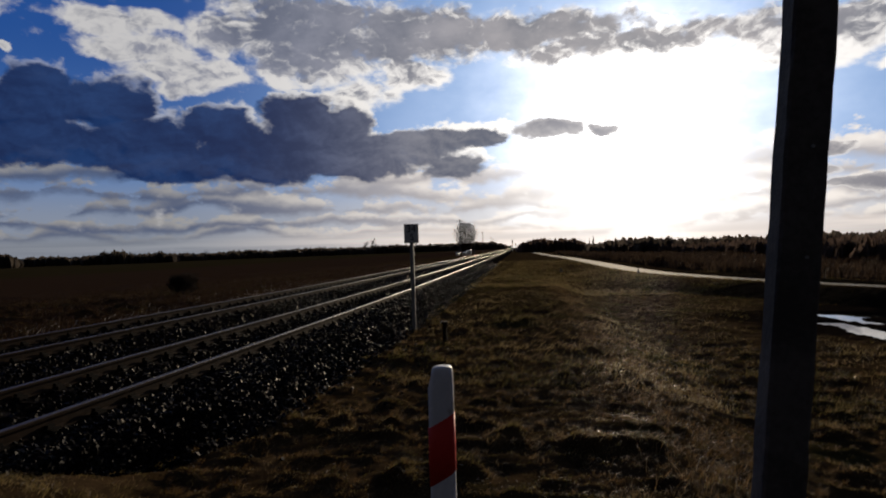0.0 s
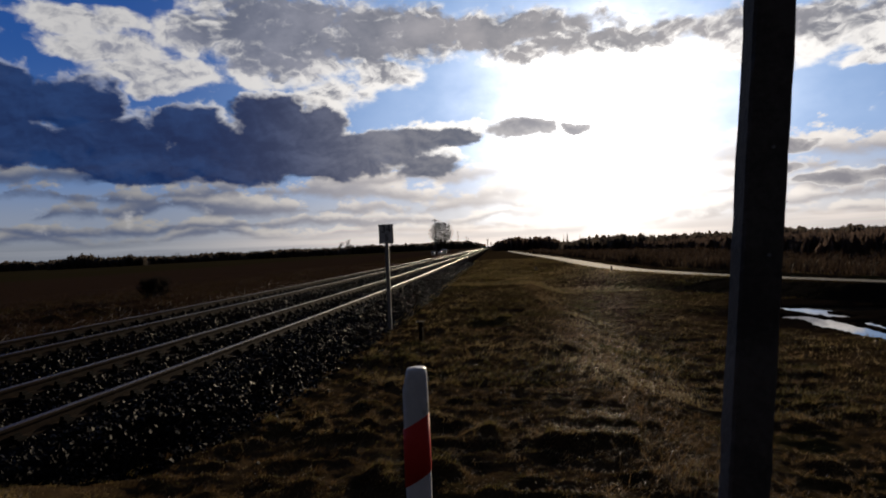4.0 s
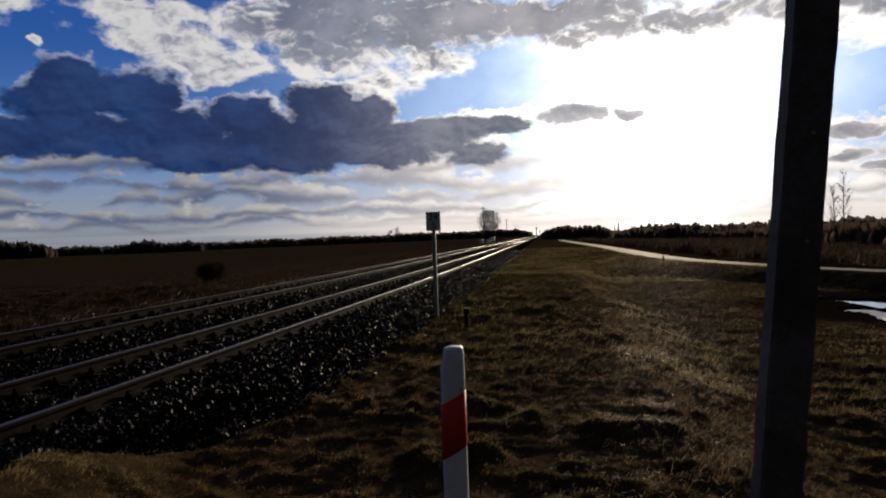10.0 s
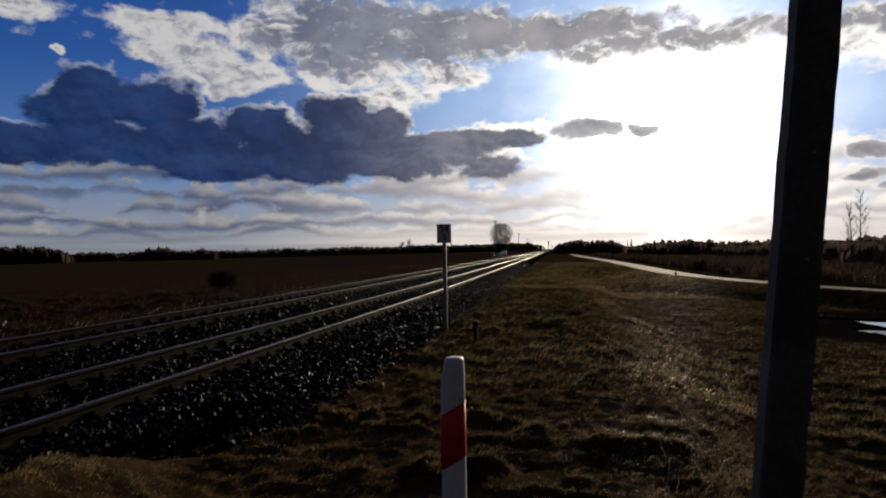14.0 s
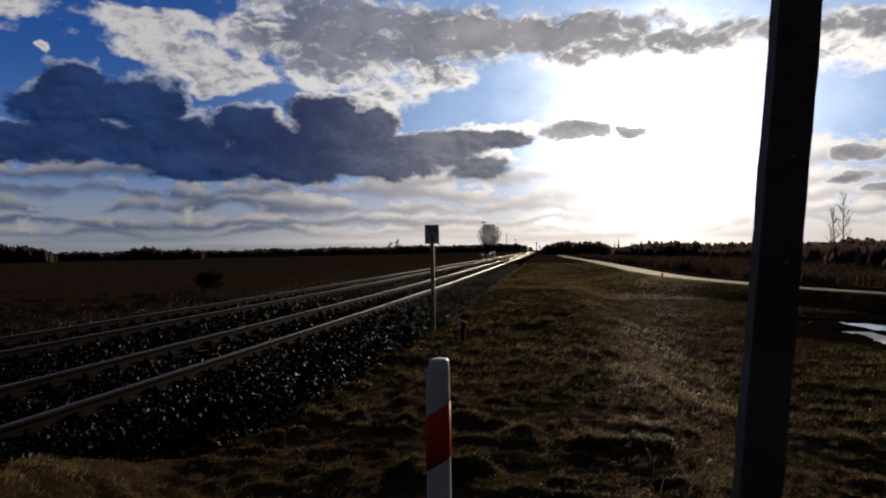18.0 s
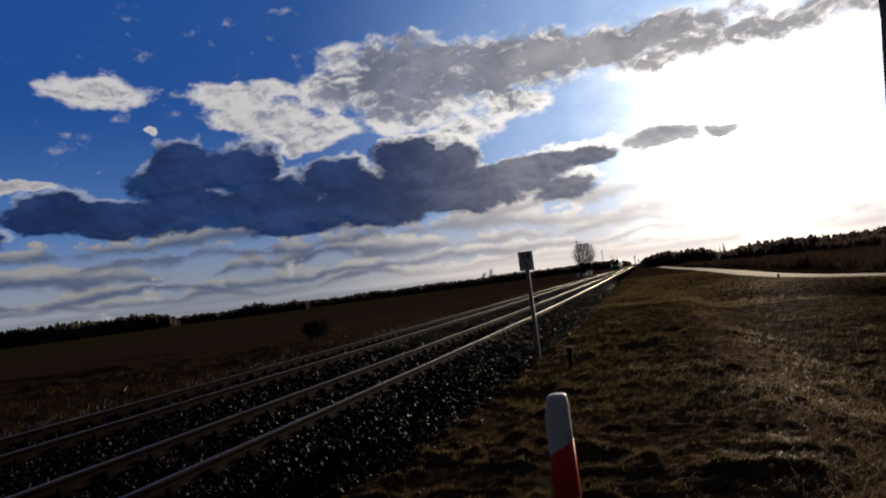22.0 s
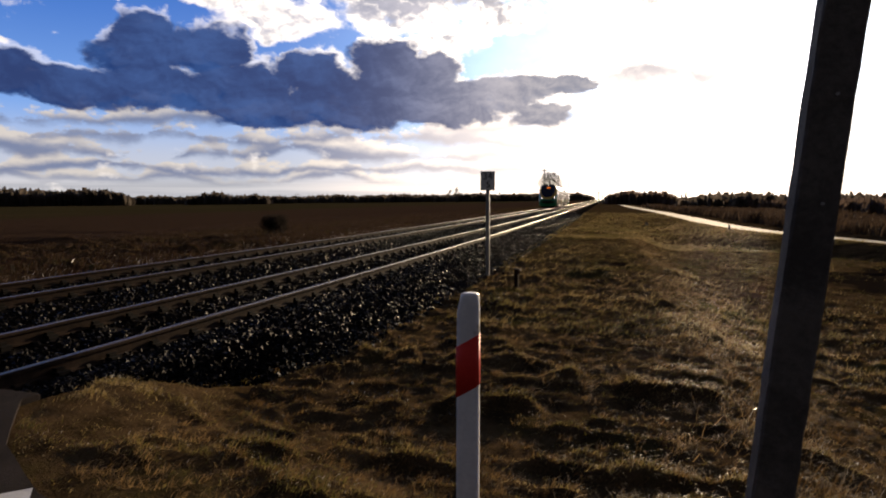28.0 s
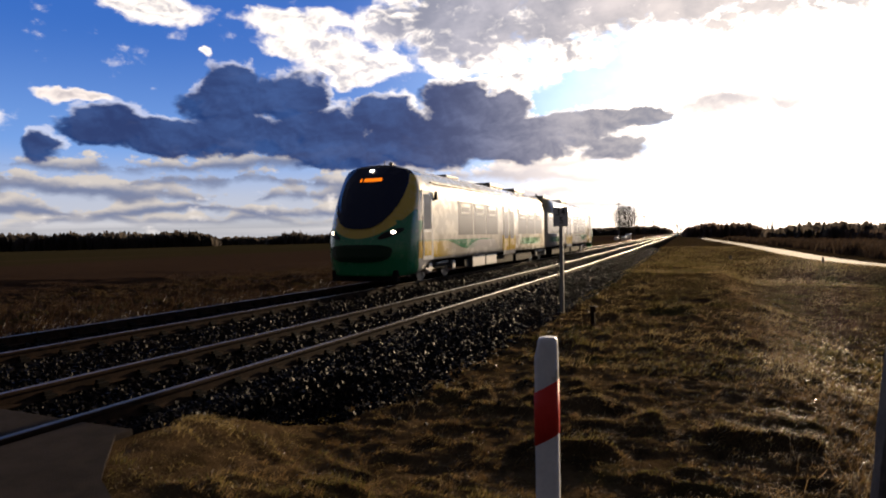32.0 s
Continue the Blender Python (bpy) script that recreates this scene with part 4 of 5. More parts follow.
    y = 3.5 + 20.0 * rnd.random(n) ** 1.2
    x = 1.2 - 0.01 * y + rnd.normal(0.6, 0.6, n)
    ok = on_grass(x, y)
    blades("glint_stalks", x[ok], y[ok], 0.07, 0.0016, 1.8, 27, PALE_GLINTS, "flat stalks coloured pale to stand for glints on the slope", "leaf litter", land(x[ok], y[ok]) + 0.05)


build_grass()


# ---- distance ----
def wood_belt(name, spots, material, label, seed, lean=0.1, tris=7, category="woods", spread_at=0.55, spiky=0.0):
    """Far trees as ragged upright sprays: spots are (x, y, z, height, width)."""
    rnd = np.random.default_rng(seed)
    verts, faces = [], []
    for x, y, z, h, w in spots:
        for k in range(tris):
            a = rnd.uniform(0, 6.283)
            r = w * rnd.uniform(0, spread_at)
            cx, cy = x + math.cos(a) * r, y + math.sin(a) * r
            top = h * rnd.uniform(0.65, 1.05) * (1 - 0.45 * r / max(w, 0.01))
            wide = w * rnd.uniform(0.22, 0.5) * (1 - spiky)
            b = len(verts)
            g = rnd.uniform(0, 6.283)
            ux, uy = math.cos(g) * wide, math.sin(g) * wide
            low, mid = z - 0.5, z + top * rnd.uniform(0.3, 0.6)
            verts += [(cx - ux * 0.6, cy - uy * 0.6, low), (cx + ux * 0.6, cy + uy * 0.6, low), (cx + ux, cy + uy, mid), (cx + ux * rnd.uniform(0.1, 0.7) * (1 - spiky), cy + uy * 0.4 * (1 - spiky), z + top * rnd.uniform(0.8, 1.0)),
                      (cx + rnd.uniform(-0.2, 0.2) * wide, cy, z + top), (cx - ux * rnd.uniform(0.1, 0.8) * (1 - spiky), cy - uy * 0.5 * (1 - spiky), z + top * rnd.uniform(0.75, 1.0)), (cx - ux, cy - uy, mid)]
            faces.append(tuple(range(b, b + 7)))
    ob = new(name, mesh_from(name, verts, faces))
    ob.data.materials.append(material)
    return tagged(ob, label, category, kind="stuff")


def polar(az, far):
    return far * math.sin(radians(az)), far * math.cos(radians(az))


def grounded(spots):
    """Adds the ground's height to (x, y, height, width)."""
    z = land(np.array([p[0] for p in spots]), np.array([p[1] for p in spots])).tolist()
    return [(x, y, g, h, w) for (x, y, h, w), g in zip(spots, z)]


def build_woods():
    rnd = random.Random(8)

    def belt(az0, az1, far, deep, high, count, wide, rough=0.25):
        out = []
        wave = hills(np.linspace(az0, az1, 400), 0.0, 1.7, az0, 3).tolist()
        for _ in range(count):
            az = rnd.uniform(az0, az1)
            d = (far(az) if callable(far) else far) + rnd.uniform(0, deep)
            x, y = polar(az, d)
            edge = min(1.0, (az - az0 + 0.4) / 2.0, (az1 - az + 0.4) / 2.0)
            lift = 1 + rough * wave[int((az - az0) / (az1 - az0) * 399)]
            out.append((x, y, high * lift * (0.55 + 0.45 * edge) * rnd.uniform(0.85, 1.05), wide * rnd.uniform(0.7, 1.3)))
        return grounded(out)

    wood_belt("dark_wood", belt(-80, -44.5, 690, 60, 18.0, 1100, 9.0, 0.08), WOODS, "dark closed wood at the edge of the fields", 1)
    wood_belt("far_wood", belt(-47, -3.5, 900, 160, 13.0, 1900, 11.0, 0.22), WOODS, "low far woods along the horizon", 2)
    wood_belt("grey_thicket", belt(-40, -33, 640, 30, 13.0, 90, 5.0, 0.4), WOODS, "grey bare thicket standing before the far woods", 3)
    wood_belt("lineside_scrub", belt(-2.2, 4.5, 230, 120, 5.2, 420, 2.6, 0.35), BRUSH, "bare scrub beside the line in the distance", 4)
    wood_belt("brush_belt", belt(5.0, 62, lambda az: 62.0 + 100.0 * (1 - float(ease(az, 5.0, 27.0))), 60, 2.8, 4200, 1.5, 0.22), BRUSH, "dense dark brown brush beyond the lane", 5, tris=13, spiky=0.45)
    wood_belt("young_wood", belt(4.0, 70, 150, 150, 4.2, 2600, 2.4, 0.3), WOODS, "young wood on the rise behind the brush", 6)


build_woods()


def build_heath():
    """Low dark brush that fills the ground between the lane and the wood: bunches of stalks."""
    rnd = np.random.default_rng(12)
    bunches, stalks = 5200, 15
    y = 8.0 + 150.0 * rnd.random(bunches) ** 1.5
    x = np.interp(y, [p[1] for p in reversed(ROAD_LINE)], [p[0] for p in reversed(ROAD_LINE)]) + 2.6 + 60.0 * rnd.random(bunches) ** 1.4
    tall = rnd.uniform(0.4, 1.05, bunches) * (1 + 0.45 * hills(x, y, 6.0, 3.0))
    r = rnd.normal(0, 0.32, (2, bunches * stalks))
    far = np.repeat(np.hypot(x, y), stalks)
    blades("heath", np.repeat(x, stalks) + r[0], np.repeat(y, stalks) + r[1], np.repeat(tall, stalks), 0.012 + 0.0007 * far, 0.45, 29, HEATH, "low dark brown heath and brambles behind the lane", "brush")


build_heath()


def build_barn(x, y):
    z = float(land(x, y))
    barn = thing("barn", "low dark barn with a sloping roof on the skyline", "barn", x, y, z)
    part("wall", box(-3.2, 3.2, -3.0, 3.0, -0.2, 2.6), BARK, barn)
    bm = bmesh.new()
    a = [bm.verts.new(p) for p in ((-3.6, -3.4, 3.9), (3.6, -3.4, 2.75), (3.6, 3.4, 2.75), (-3.6, 3.4, 3.9))]
    b = [bm.verts.new((v.co.x, v.co.y, v.co.z - 0.2)) for v in a]
    bm.faces.new(a)
    bm.faces.new(list(reversed(b)))
    for k in range(4):
        bm.faces.new((a[k], b[k], b[(k + 1) % 4], a[(k + 1) % 4]))
    part("roof", bm, TRAIN_UNDER_DARK, barn)
    part("door", box(-1.2, 1.2, -3.06, -3.0, -0.1, 2.2), OLD_WOOD, barn)


TRAIN_UNDER_DARK = surface("tarred_roof", (0.008, 0.008, 0.009), (0.02, 0.02, 0.021), 0.8, 0.8, 0.1, 6.0, spec=0.1)
build_barn(34.3, 200.0)
build_barn(88.0, 230.0)


def conifer(x, y, h, wide):
    """A spruce: trunk and drooping tiers of boughs."""
    rnd = random.Random(int(x * 31 + y))
    z = float(land(x, y))
    tree = thing("conifer", "dark spruce standing out above the brush", "tree", x, y, z, group="spruces on the skyline")
    part("trunk", rod((0, 0, -0.2), (0, 0, h * 0.96), h * 0.018, h * 0.004, 6), BARK, tree)
    bm = bmesh.new()
    for k in range(150):
        t = rnd.random() ** 0.8
        r = wide * (1 - t) * rnd.uniform(0.55, 1.1) + 0.05
        a = rnd.uniform(0, 6.283)
        zt = h * (0.08 + 0.92 * t)
        c, s = math.cos(a), math.sin(a)
        tip = bm.verts.new((c * r, s * r, zt - 0.28 * r))
        w = 0.30 * r + 0.05
        bm.faces.new((bm.verts.new((0, 0, zt + 0.16 * r)), bm.verts.new((c * r * 0.6 - s * w, s * r * 0.6 + c * w, zt - 0.12 * r)), tip, bm.verts.new((c * r * 0.6 + s * w, s * r * 0.6 - c * w, zt - 0.12 * r))))
    part("crown", bm, NEEDLES, tree)


for cx, cy, ch, cw in ((26.3, 330, 8.0, 1.9), (24.4, 330, 6.8, 1.7), (22.2, 332, 5.6, 1.6), (20.3, 331, 5.0, 1.4), (18.9, 334, 4.8, 1.5), (29.6, 331, 4.4, 1.4), (33.5, 336, 6.6, 1.6), (35.0, 333, 5.8, 1.7), (39.0, 333, 5.4, 1.6), (36.8, 331, 4.2, 1.3), (43.5, 335, 4.8, 1.2), (62.0, 331, 5.2, 1.5)):
    conifer(cx, cy, ch, cw)


def tubes(name, pieces, material, parent, sides=3):
    """Many thin tapered sticks in one mesh: pieces are (from, to, radius, radius)."""
    p = np.array([(*a, *b, r0, r1) for a, b, r0, r1 in pieces])
    a, b = p[:, :3], p[:, 3:6]
    way = b - a
    way /= np.linalg.norm(way, axis=1)[:, None] + 1e-9
    u = np.cross(way, (0.31, 0.87, 0.39))
    u /= np.linalg.norm(u, axis=1)[:, None] + 1e-9
    v = np.cross(way, u)
    n = len(p)
    verts = np.empty((n, 2 * sides, 3))
    for k in range(sides):
        c, s = math.cos(2 * math.pi * k / sides), math.sin(2 * math.pi * k / sides)
        verts[:, k] = a + (u * c + v * s) * p[:, 6:7]
        verts[:, sides + k] = b + (u * c + v * s) * p[:, 7:8]
    base = np.arange(n)[:, None] * 2 * sides
    faces = np.concatenate([base + np.array([k, (k + 1) % sides, sides + (k + 1) % sides, sides + k]) for k in range(sides)])
    ob = new(name, mesh_from(name, verts.reshape(-1, 3).tolist(), faces.tolist(), True))
    ob.data.materials.append(material)
    ob.parent = parent
    return ob


def bare_tree(name, x, y, h, label, seed, spread_of=0.5, stems=1, depth=5, thick=0.02, finest=0.012):
    """Trunk, limbs and many fine twigs, bare in winter."""
    rnd = random.Random(seed)
    tree = thing(name, label, "tree", x, y, float(land(x, y)))
    wood, twig = [], []

    def grow(at, way, length, r, level):
        steps = 3
        for _ in range(steps):
            nxt = at + way * (length / steps)
            way = (way + Vector((rnd.uniform(-1, 1), rnd.uniform(-1, 1), rnd.uniform(-0.2, 0.6))) * 0.16).normalized()
            (wood if level < 2 else twig).append((tuple(at), tuple(nxt), max(r, finest), max(r * 0.82, finest)))
            at, r = nxt, r * 0.82
            if level < depth and rnd.random() < 0.85:
                side = (way + Vector((rnd.uniform(-1, 1), rnd.uniform(-1, 1), rnd.uniform(0.0, 0.6))) * spread_of * 1.5).normalized()
                grow(at, side, length * rnd.uniform(0.5, 0.72), r * 0.6, level + 1)
        if level < depth:
            for _ in range(2):
                side = (way + Vector((rnd.uniform(-1, 1), rnd.uniform(-1, 1), rnd.uniform(0.1, 0.7))) * spread_of).normalized()
                grow(at, side, length * rnd.uniform(0.6, 0.8), r * 0.7, level + 1)

    for k in range(stems):
        off = Vector((rnd.uniform(-0.5, 0.5) * h * 0.5, rnd.uniform(-1.5, 1.5), -0.2)) if stems > 1 else Vector((0, 0, -0.2))
        grow(off, Vector((rnd.uniform(-0.12, 0.12), 0, 1)).normalized(), h * (0.34 if stems == 1 else 0.27), h * thick, 0)
    trunk, crown = tubes("trunk" if stems == 1 else "stems", wood, BARK, tree, 6), tubes("crown", twig, TWIGS, tree)
    crown["kind"] = "stuff"
    if stems > 1:
        trunk["kind"] = "stuff"


def upright_tree(x, y, h):
    """A slim tree: a straight leader, a lower stem beside it, short rising limbs and fine twigs."""
    rnd = random.Random(14)
    tree = thing("field_maple", "bare young tree with a straight leader behind the lane", "tree", x, y, float(land(x, y)))
    wood, twig = [], []
    for foot, tall, tilt in ((Vector((0, 0, -0.2)), h, 0.01), (Vector((-1.0, 0.4, -0.2)), h * 0.8, -0.06)):
        at, steps = foot, 14
        for k in range(steps):
            nxt = at + Vector((tilt + rnd.uniform(-0.05, 0.05), rnd.uniform(-0.05, 0.05), 1)) * (tall / steps)
            r = 0.10 * (1 - k / steps) + 0.02
            wood.append((tuple(at), tuple(nxt), r, r * 0.9))
            at = nxt
            if k < 3:
                continue
            for _ in range(3):
                a = rnd.uniform(0, 6.283)
                way = Vector((math.cos(a), math.sin(a), rnd.uniform(0.9, 1.8))).normalized()
                p, length = at.copy(), tall * (0.34 - 0.26 * k / steps) * rnd.uniform(0.6, 1.1)
                for j in range(4):
                    q = p + way * (length / 4)
                    twig.append((tuple(p), tuple(q), 0.035 - 0.006 * j, 0.030 - 0.006 * j))
                    for _ in range(2):
                        side = (way + Vector((rnd.uniform(-0.8, 0.8), rnd.uniform(-0.8, 0.8), rnd.uniform(0.0, 0.6)))).normalized()
                        twig.append((tuple(q), tuple(q + side * length * rnd.uniform(0.15, 0.38)), 0.018, 0.013))
                    way = (way + Vector((rnd.uniform(-0.2, 0.2), rnd.uniform(-0.2, 0.2), 0.12))).normalized()
                    p = q
    tubes("trunk", wood, BARK, tree, 6)
    tubes("crown", twig, TWIGS, tree)["kind"] = "stuff"


upright_tree(44.4, 110.0, 10.8)


def poplar_clump(x, y, h, wide):
    """Many slim upright stems from one stool, fanning a little, twiggy from the ground up."""
    rnd = random.Random(5)
    tree = thing("poplar_clump", "clump of bare upright poplars beside the far crossing", "tree", x, y, float(land(x, y)))
    wood, twig = [], []
    root = Vector((0, 0, -0.1 * h))
    for k in range(18):
        u = rnd.uniform(-1, 1)
        at = Vector((u * wide * 0.2, rnd.uniform(-1, 1) * wide * 0.2, -0.3))
        way = Vector((u * 0.25, rnd.uniform(-0.2, 0.2), 1)).normalized()
        top = h * (0.95 - 0.3 * u * u) * rnd.uniform(0.7, 1.0)
        for j in range(6):
            r = 0.05 * (1 - j / 6) + 0.015
            nxt = at + way * (top / 6)
            wood.append((tuple(at), tuple(nxt), r, r * 0.85))
            way = (way + Vector((rnd.uniform(-0.07, 0.07), 0, 0.05))).normalized()
            at = nxt
    for k in range(2700):
        z = h * (0.03 + 0.93 * rnd.random() ** 0.95)
        girth = wide * 0.5 * (0.22 + 0.78 * min(1.0, z / h / 0.62)) * math.sqrt(max(0.02, 1 - max(0.0, (z / h - 0.6) / 0.42) ** 2)) * rnd.uniform(0.75, 1.2)
        a, q = rnd.uniform(0, 6.283), math.sqrt(rnd.random())
        p = Vector((girth * q * math.cos(a), girth * q * math.sin(a), z))
        d = ((p - root).normalized() + Vector((rnd.uniform(-0.5, 0.5), rnd.uniform(-0.5, 0.5), rnd.uniform(0.0, 0.5)))).normalized()
        length = rnd.uniform(0.7, 1.9) * (1.15 - 0.6 * z / h)
        twig.append((tuple(p - d * length * 0.5), tuple(p + d * length * 0.5), 0.038, 0.028))
        twig.append((tuple(p), tuple(p + (d + Vector((rnd.uniform(-0.7, 0.7), 0, 0.3))).normalized() * length * 0.45), 0.018, 0.014))
    tubes("stems", wood, BARK, tree, 5)["kind"] = "stuff"
    tubes("crown", twig, TWIGS, tree)["kind"] = "stuff"


poplar_clump(-33.6, 265.0, 13.8, 10.4)
for k, (tx, ty, th) in enumerate(((-181.0, 600.0, 17.0), (-171.0, 600.0, 19.5), (-88.0, 420.0, 10.0), (33.0, 340.0, 6.5), (49.0, 345.0, 7.0), (16.0, 345.0, 6.0), (8.0, 340.0, 5.5), (12.0, 338.0, 5.5), (52.0, 240.0, 5.5), (70.0, 250.0, 6.0), (-330.0, 640.0, 13.0), (-380.0, 640.0, 15.0))):
    bare_tree("bare_tree", tx, ty, th, "bare tree on the skyline", 20 + k, 0.6, 1, 3, 0.016, 0.06 if ty < 500 else 0.075)


# low clump of bare twigs that makes a dark patch across the line
bare_tree("twig_clump", -20.3, 31.2, 2.0, "low dark clump of bare twigs in the rough grass across the line", 41, 1.0, 14, 4, 0.005, 0.007)


# ---- lineside things ----
def telegraph_pole(x, y, h):
    z = float(land(x, y))
    pole = thing("telegraph_pole", "dark wooden telegraph pole beside the line", "pole", x, y, z, group="telegraph poles")
    part("shaft", rod((0, 0, -0.3), (0, 0, h), 0.14, 0.10, 8), OLD_WOOD, pole)
    part("crossarm", box(-0.6, 0.6, -0.05, 0.05, h - 0.5, h - 0.38), OLD_WOOD, pole)
    for u in (-0.5, 0.5):
        part("insulator", rod((u, 0, h - 0.38), (u, 0, h - 0.24), 0.04, 0.03, 6), PLATE_WHITE, pole)


for px, py, ph in ((-19.0, 139.3, 9.2), (-20.7, 183.3, 9.3), (-25.4, 259.3, 9.4), (-31.9, 379.3, 9.0), (-37.0, 460.0, 9.0), (-41.0, 540.0, 9.0)):
    telegraph_pole(px, py, ph)


def signal_mast(x, y, h, arm):
    z = float(land(x, y))
    mast = thing("signal_mast", "grey steel railway signal mast with a dark lamp head", "railway signal", x, y, z, group="signals")
    part("mast", rod((0, 0, -0.2), (0, 0, h), 0.11, 0.09, 8), GALVANISED, mast)
    head = part("signal_head", box(-0.26, 0.26, -0.12, 0.12, h - 1.3, h - 0.1, 0.05), LETTER_BLACK, mast)
    part("hood", rod((0, -0.12, h - 0.45), (0, -0.36, h - 0.45), 0.12, 0.12, 8), LETTER_BLACK, head)
    if arm:
        part("bracket", box(0.0, 0.9, -0.04, 0.04, h - 0.1, h), GALVANISED, mast)
    part("ladder", box(-0.2, 0.2, 0.12, 0.16, 0.2, h - 1.4), GALVANISED, mast)


signal_mast(-13.8, 279.0, 5.4, True)
signal_mast(-12.5, 284.0, 3.9, False)


def relay_box(x, y, w, h, label):
    z = float(land(x, y))
    hut = thing("relay_cabinet", label, "cabinet", x, y, z)
    part("body", box(-w / 2, w / 2, -0.5, 0.5, -0.1, h, 0.03), PLATE_WHITE, hut)
    # a barrel roof of bright sheet metal, added as a reflector for a sun glint
    bm = bmesh.new()
    ends = [[bm.verts.new(((w / 2 + 0.1) * math.cos(a), u, h + 0.42 * math.sin(a))) for a in np.linspace(0, math.pi, 21)] for u in (-0.6, 0.6)]
    for k in range(20):
        bm.faces.new((ends[0][k], ends[1][k], ends[1][k + 1], ends[0][k + 1]))
    bm.faces.new(ends[0])
    bm.faces.new(list(reversed(ends[1])))
    part("roof", bm, ROOF_METAL, hut, "bright rounded sheet-metal roof added to throw a sun glint", smooth=True)


relay_box(-26.8, 219.0, 1.7, 1.5, "white equipment hut beside the far crossing")
relay_box(-28.0, 199.0, 1.1, 0.8, "low white cabinet beside the line")
relay_box(-25.9, 200.0, 1.2, 0.8, "low white cabinet beside the line")


def small_post(x, y, h, w=0.06):
    z = float(land(x, y))
    post = thing("marker_post", "short dark wooden marker stub in the grass", "post", x, y, z, group="lineside markers")
    part("shaft", box(-w, w, -w, w, -0.1, h, 0.015), OLD_WOOD, post)
    part("cap", box(-w * 1.15, w * 1.15, -w * 1.15, w * 1.15, h, h + 0.04, 0.01), BARK, post)


small_post(-15.7, 89.3, 0.9)
small_post(1.25, 48.8, 0.24, 0.09)
small_post(5.9, 40.2, 0.30, 0.05)


def paper_scrap():
    """A crumpled pale scrap lying in the grass."""
    rnd = random.Random(2)
    x, y = -2.84, 14.85
    bm = bmesh.new()
    grid = [[bm.verts.new((0.06 * i + rnd.uniform(-0.012, 0.012), 0.05 * j + rnd.uniform(-0.012, 0.012), rnd.uniform(0.0, 0.035))) for i in range(4)] for j in range(4)]
    for j in range(3):
        for i in range(3):
            bm.faces.new((grid[j][i], grid[j][i + 1], grid[j + 1][i + 1], grid[j + 1][i]))
    bmesh.ops.solidify(bm, geom=bm.faces[:], thickness=0.003)
    scrap = part("paper_scrap", bm, PLATE_WHITE, None)
    scrap.location = (x, y, float(land(x, y)) + 0.045)
    tagged(scrap, "crumpled pale scrap lying in the grass", "litter")


paper_scrap()


def letters(text, size, at, parent, name):
    cu = bpy.data.curves.new(name, "FONT")
    cu.body, cu.size, cu.align_x, cu.align_y, cu.extrude = text, size, "CENTER", "CENTER", 0.0015
    ob = new(name, cu)
    bpy.context.view_layer.update()
    me = bpy.data.meshes.new_from_object(ob)
    bpy.data.objects.remove(ob)
    me.materials.append(LETTER_BLACK)
    done = new(name, me)
    done.parent = parent
    done.matrix_basis = pose(*at, 90, 0, 0)
    return done


def build_km_sign():
    """The distance marker: a plate on a channel post."""
    x, y = -3.345, 14.0
    z = float(land(x, y))
    sign = thing("distance_marker", "white distance marker plate on a thin steel post beside the track", "railway sign", x, y, 0)
    bm = box(-0.045, 0.045, -0.012, 0.012, z - 0.4, 1.75)
    box(0.033, 0.045, 0.012, 0.055, z - 0.4, 1.75, into=bm)
    box(-0.045, -0.033, 0.012, 0.055, z - 0.4, 1.75, into=bm)
    part("post", bm, GALVANISED, sign)
    plate = part("plate", box(-0.17, 0.17, -0.022, -0.012, 1.70, 2.15, 0.004), PLATE_WHITE, sign, "white enamelled plate with a dark rim")
    rim = box(-0.176, 0.176, -0.020, -0.008, 2.15, 2.162)
    box(-0.176, 0.176, -0.020, -0.008, 1.688, 1.70, into=rim)
    box(-0.182, -0.17, -0.020, -0.008, 1.688, 2.162, into=rim)
    box(0.17, 0.182, -0.020, -0.008, 1.688, 2.162, into=rim)
    part("rim", rim, LETTER_BLACK, plate)
    letters("34", 0.25, (0, -0.024, 2.035), plate, "numerals")
    letters("5", 0.22, (0.015, -0.024, 1.825), plate, "numeral")
    for u in (1.78, 2.08):
        part("bolt", rod((0, -0.03, u), (0, -0.02, u), 0.008, 0.008, 6), GALVANISED, plate)


build_km_sign()


def build_stake():
    x, y = -2.30, 12.3
    z = float(land(x, y))
    stake = thing("survey_stake", "short rusty stake with a flat cap plate in the grass", "stake", x, y, z)
    part("shaft", box(-0.045, 0.045, -0.03, 0.03, -0.15, 0.36, 0.006), RUST, stake)
    part("hook", box(0.045, 0.075, -0.015, 0.015, 0.27, 0.35, 0.004), RUST, stake)
    part("cap", box(-0.07, 0.07, -0.05, 0.05, 0.36, 0.39, 0.006), RUST, stake, "rusty flat cap plate")


build_stake()


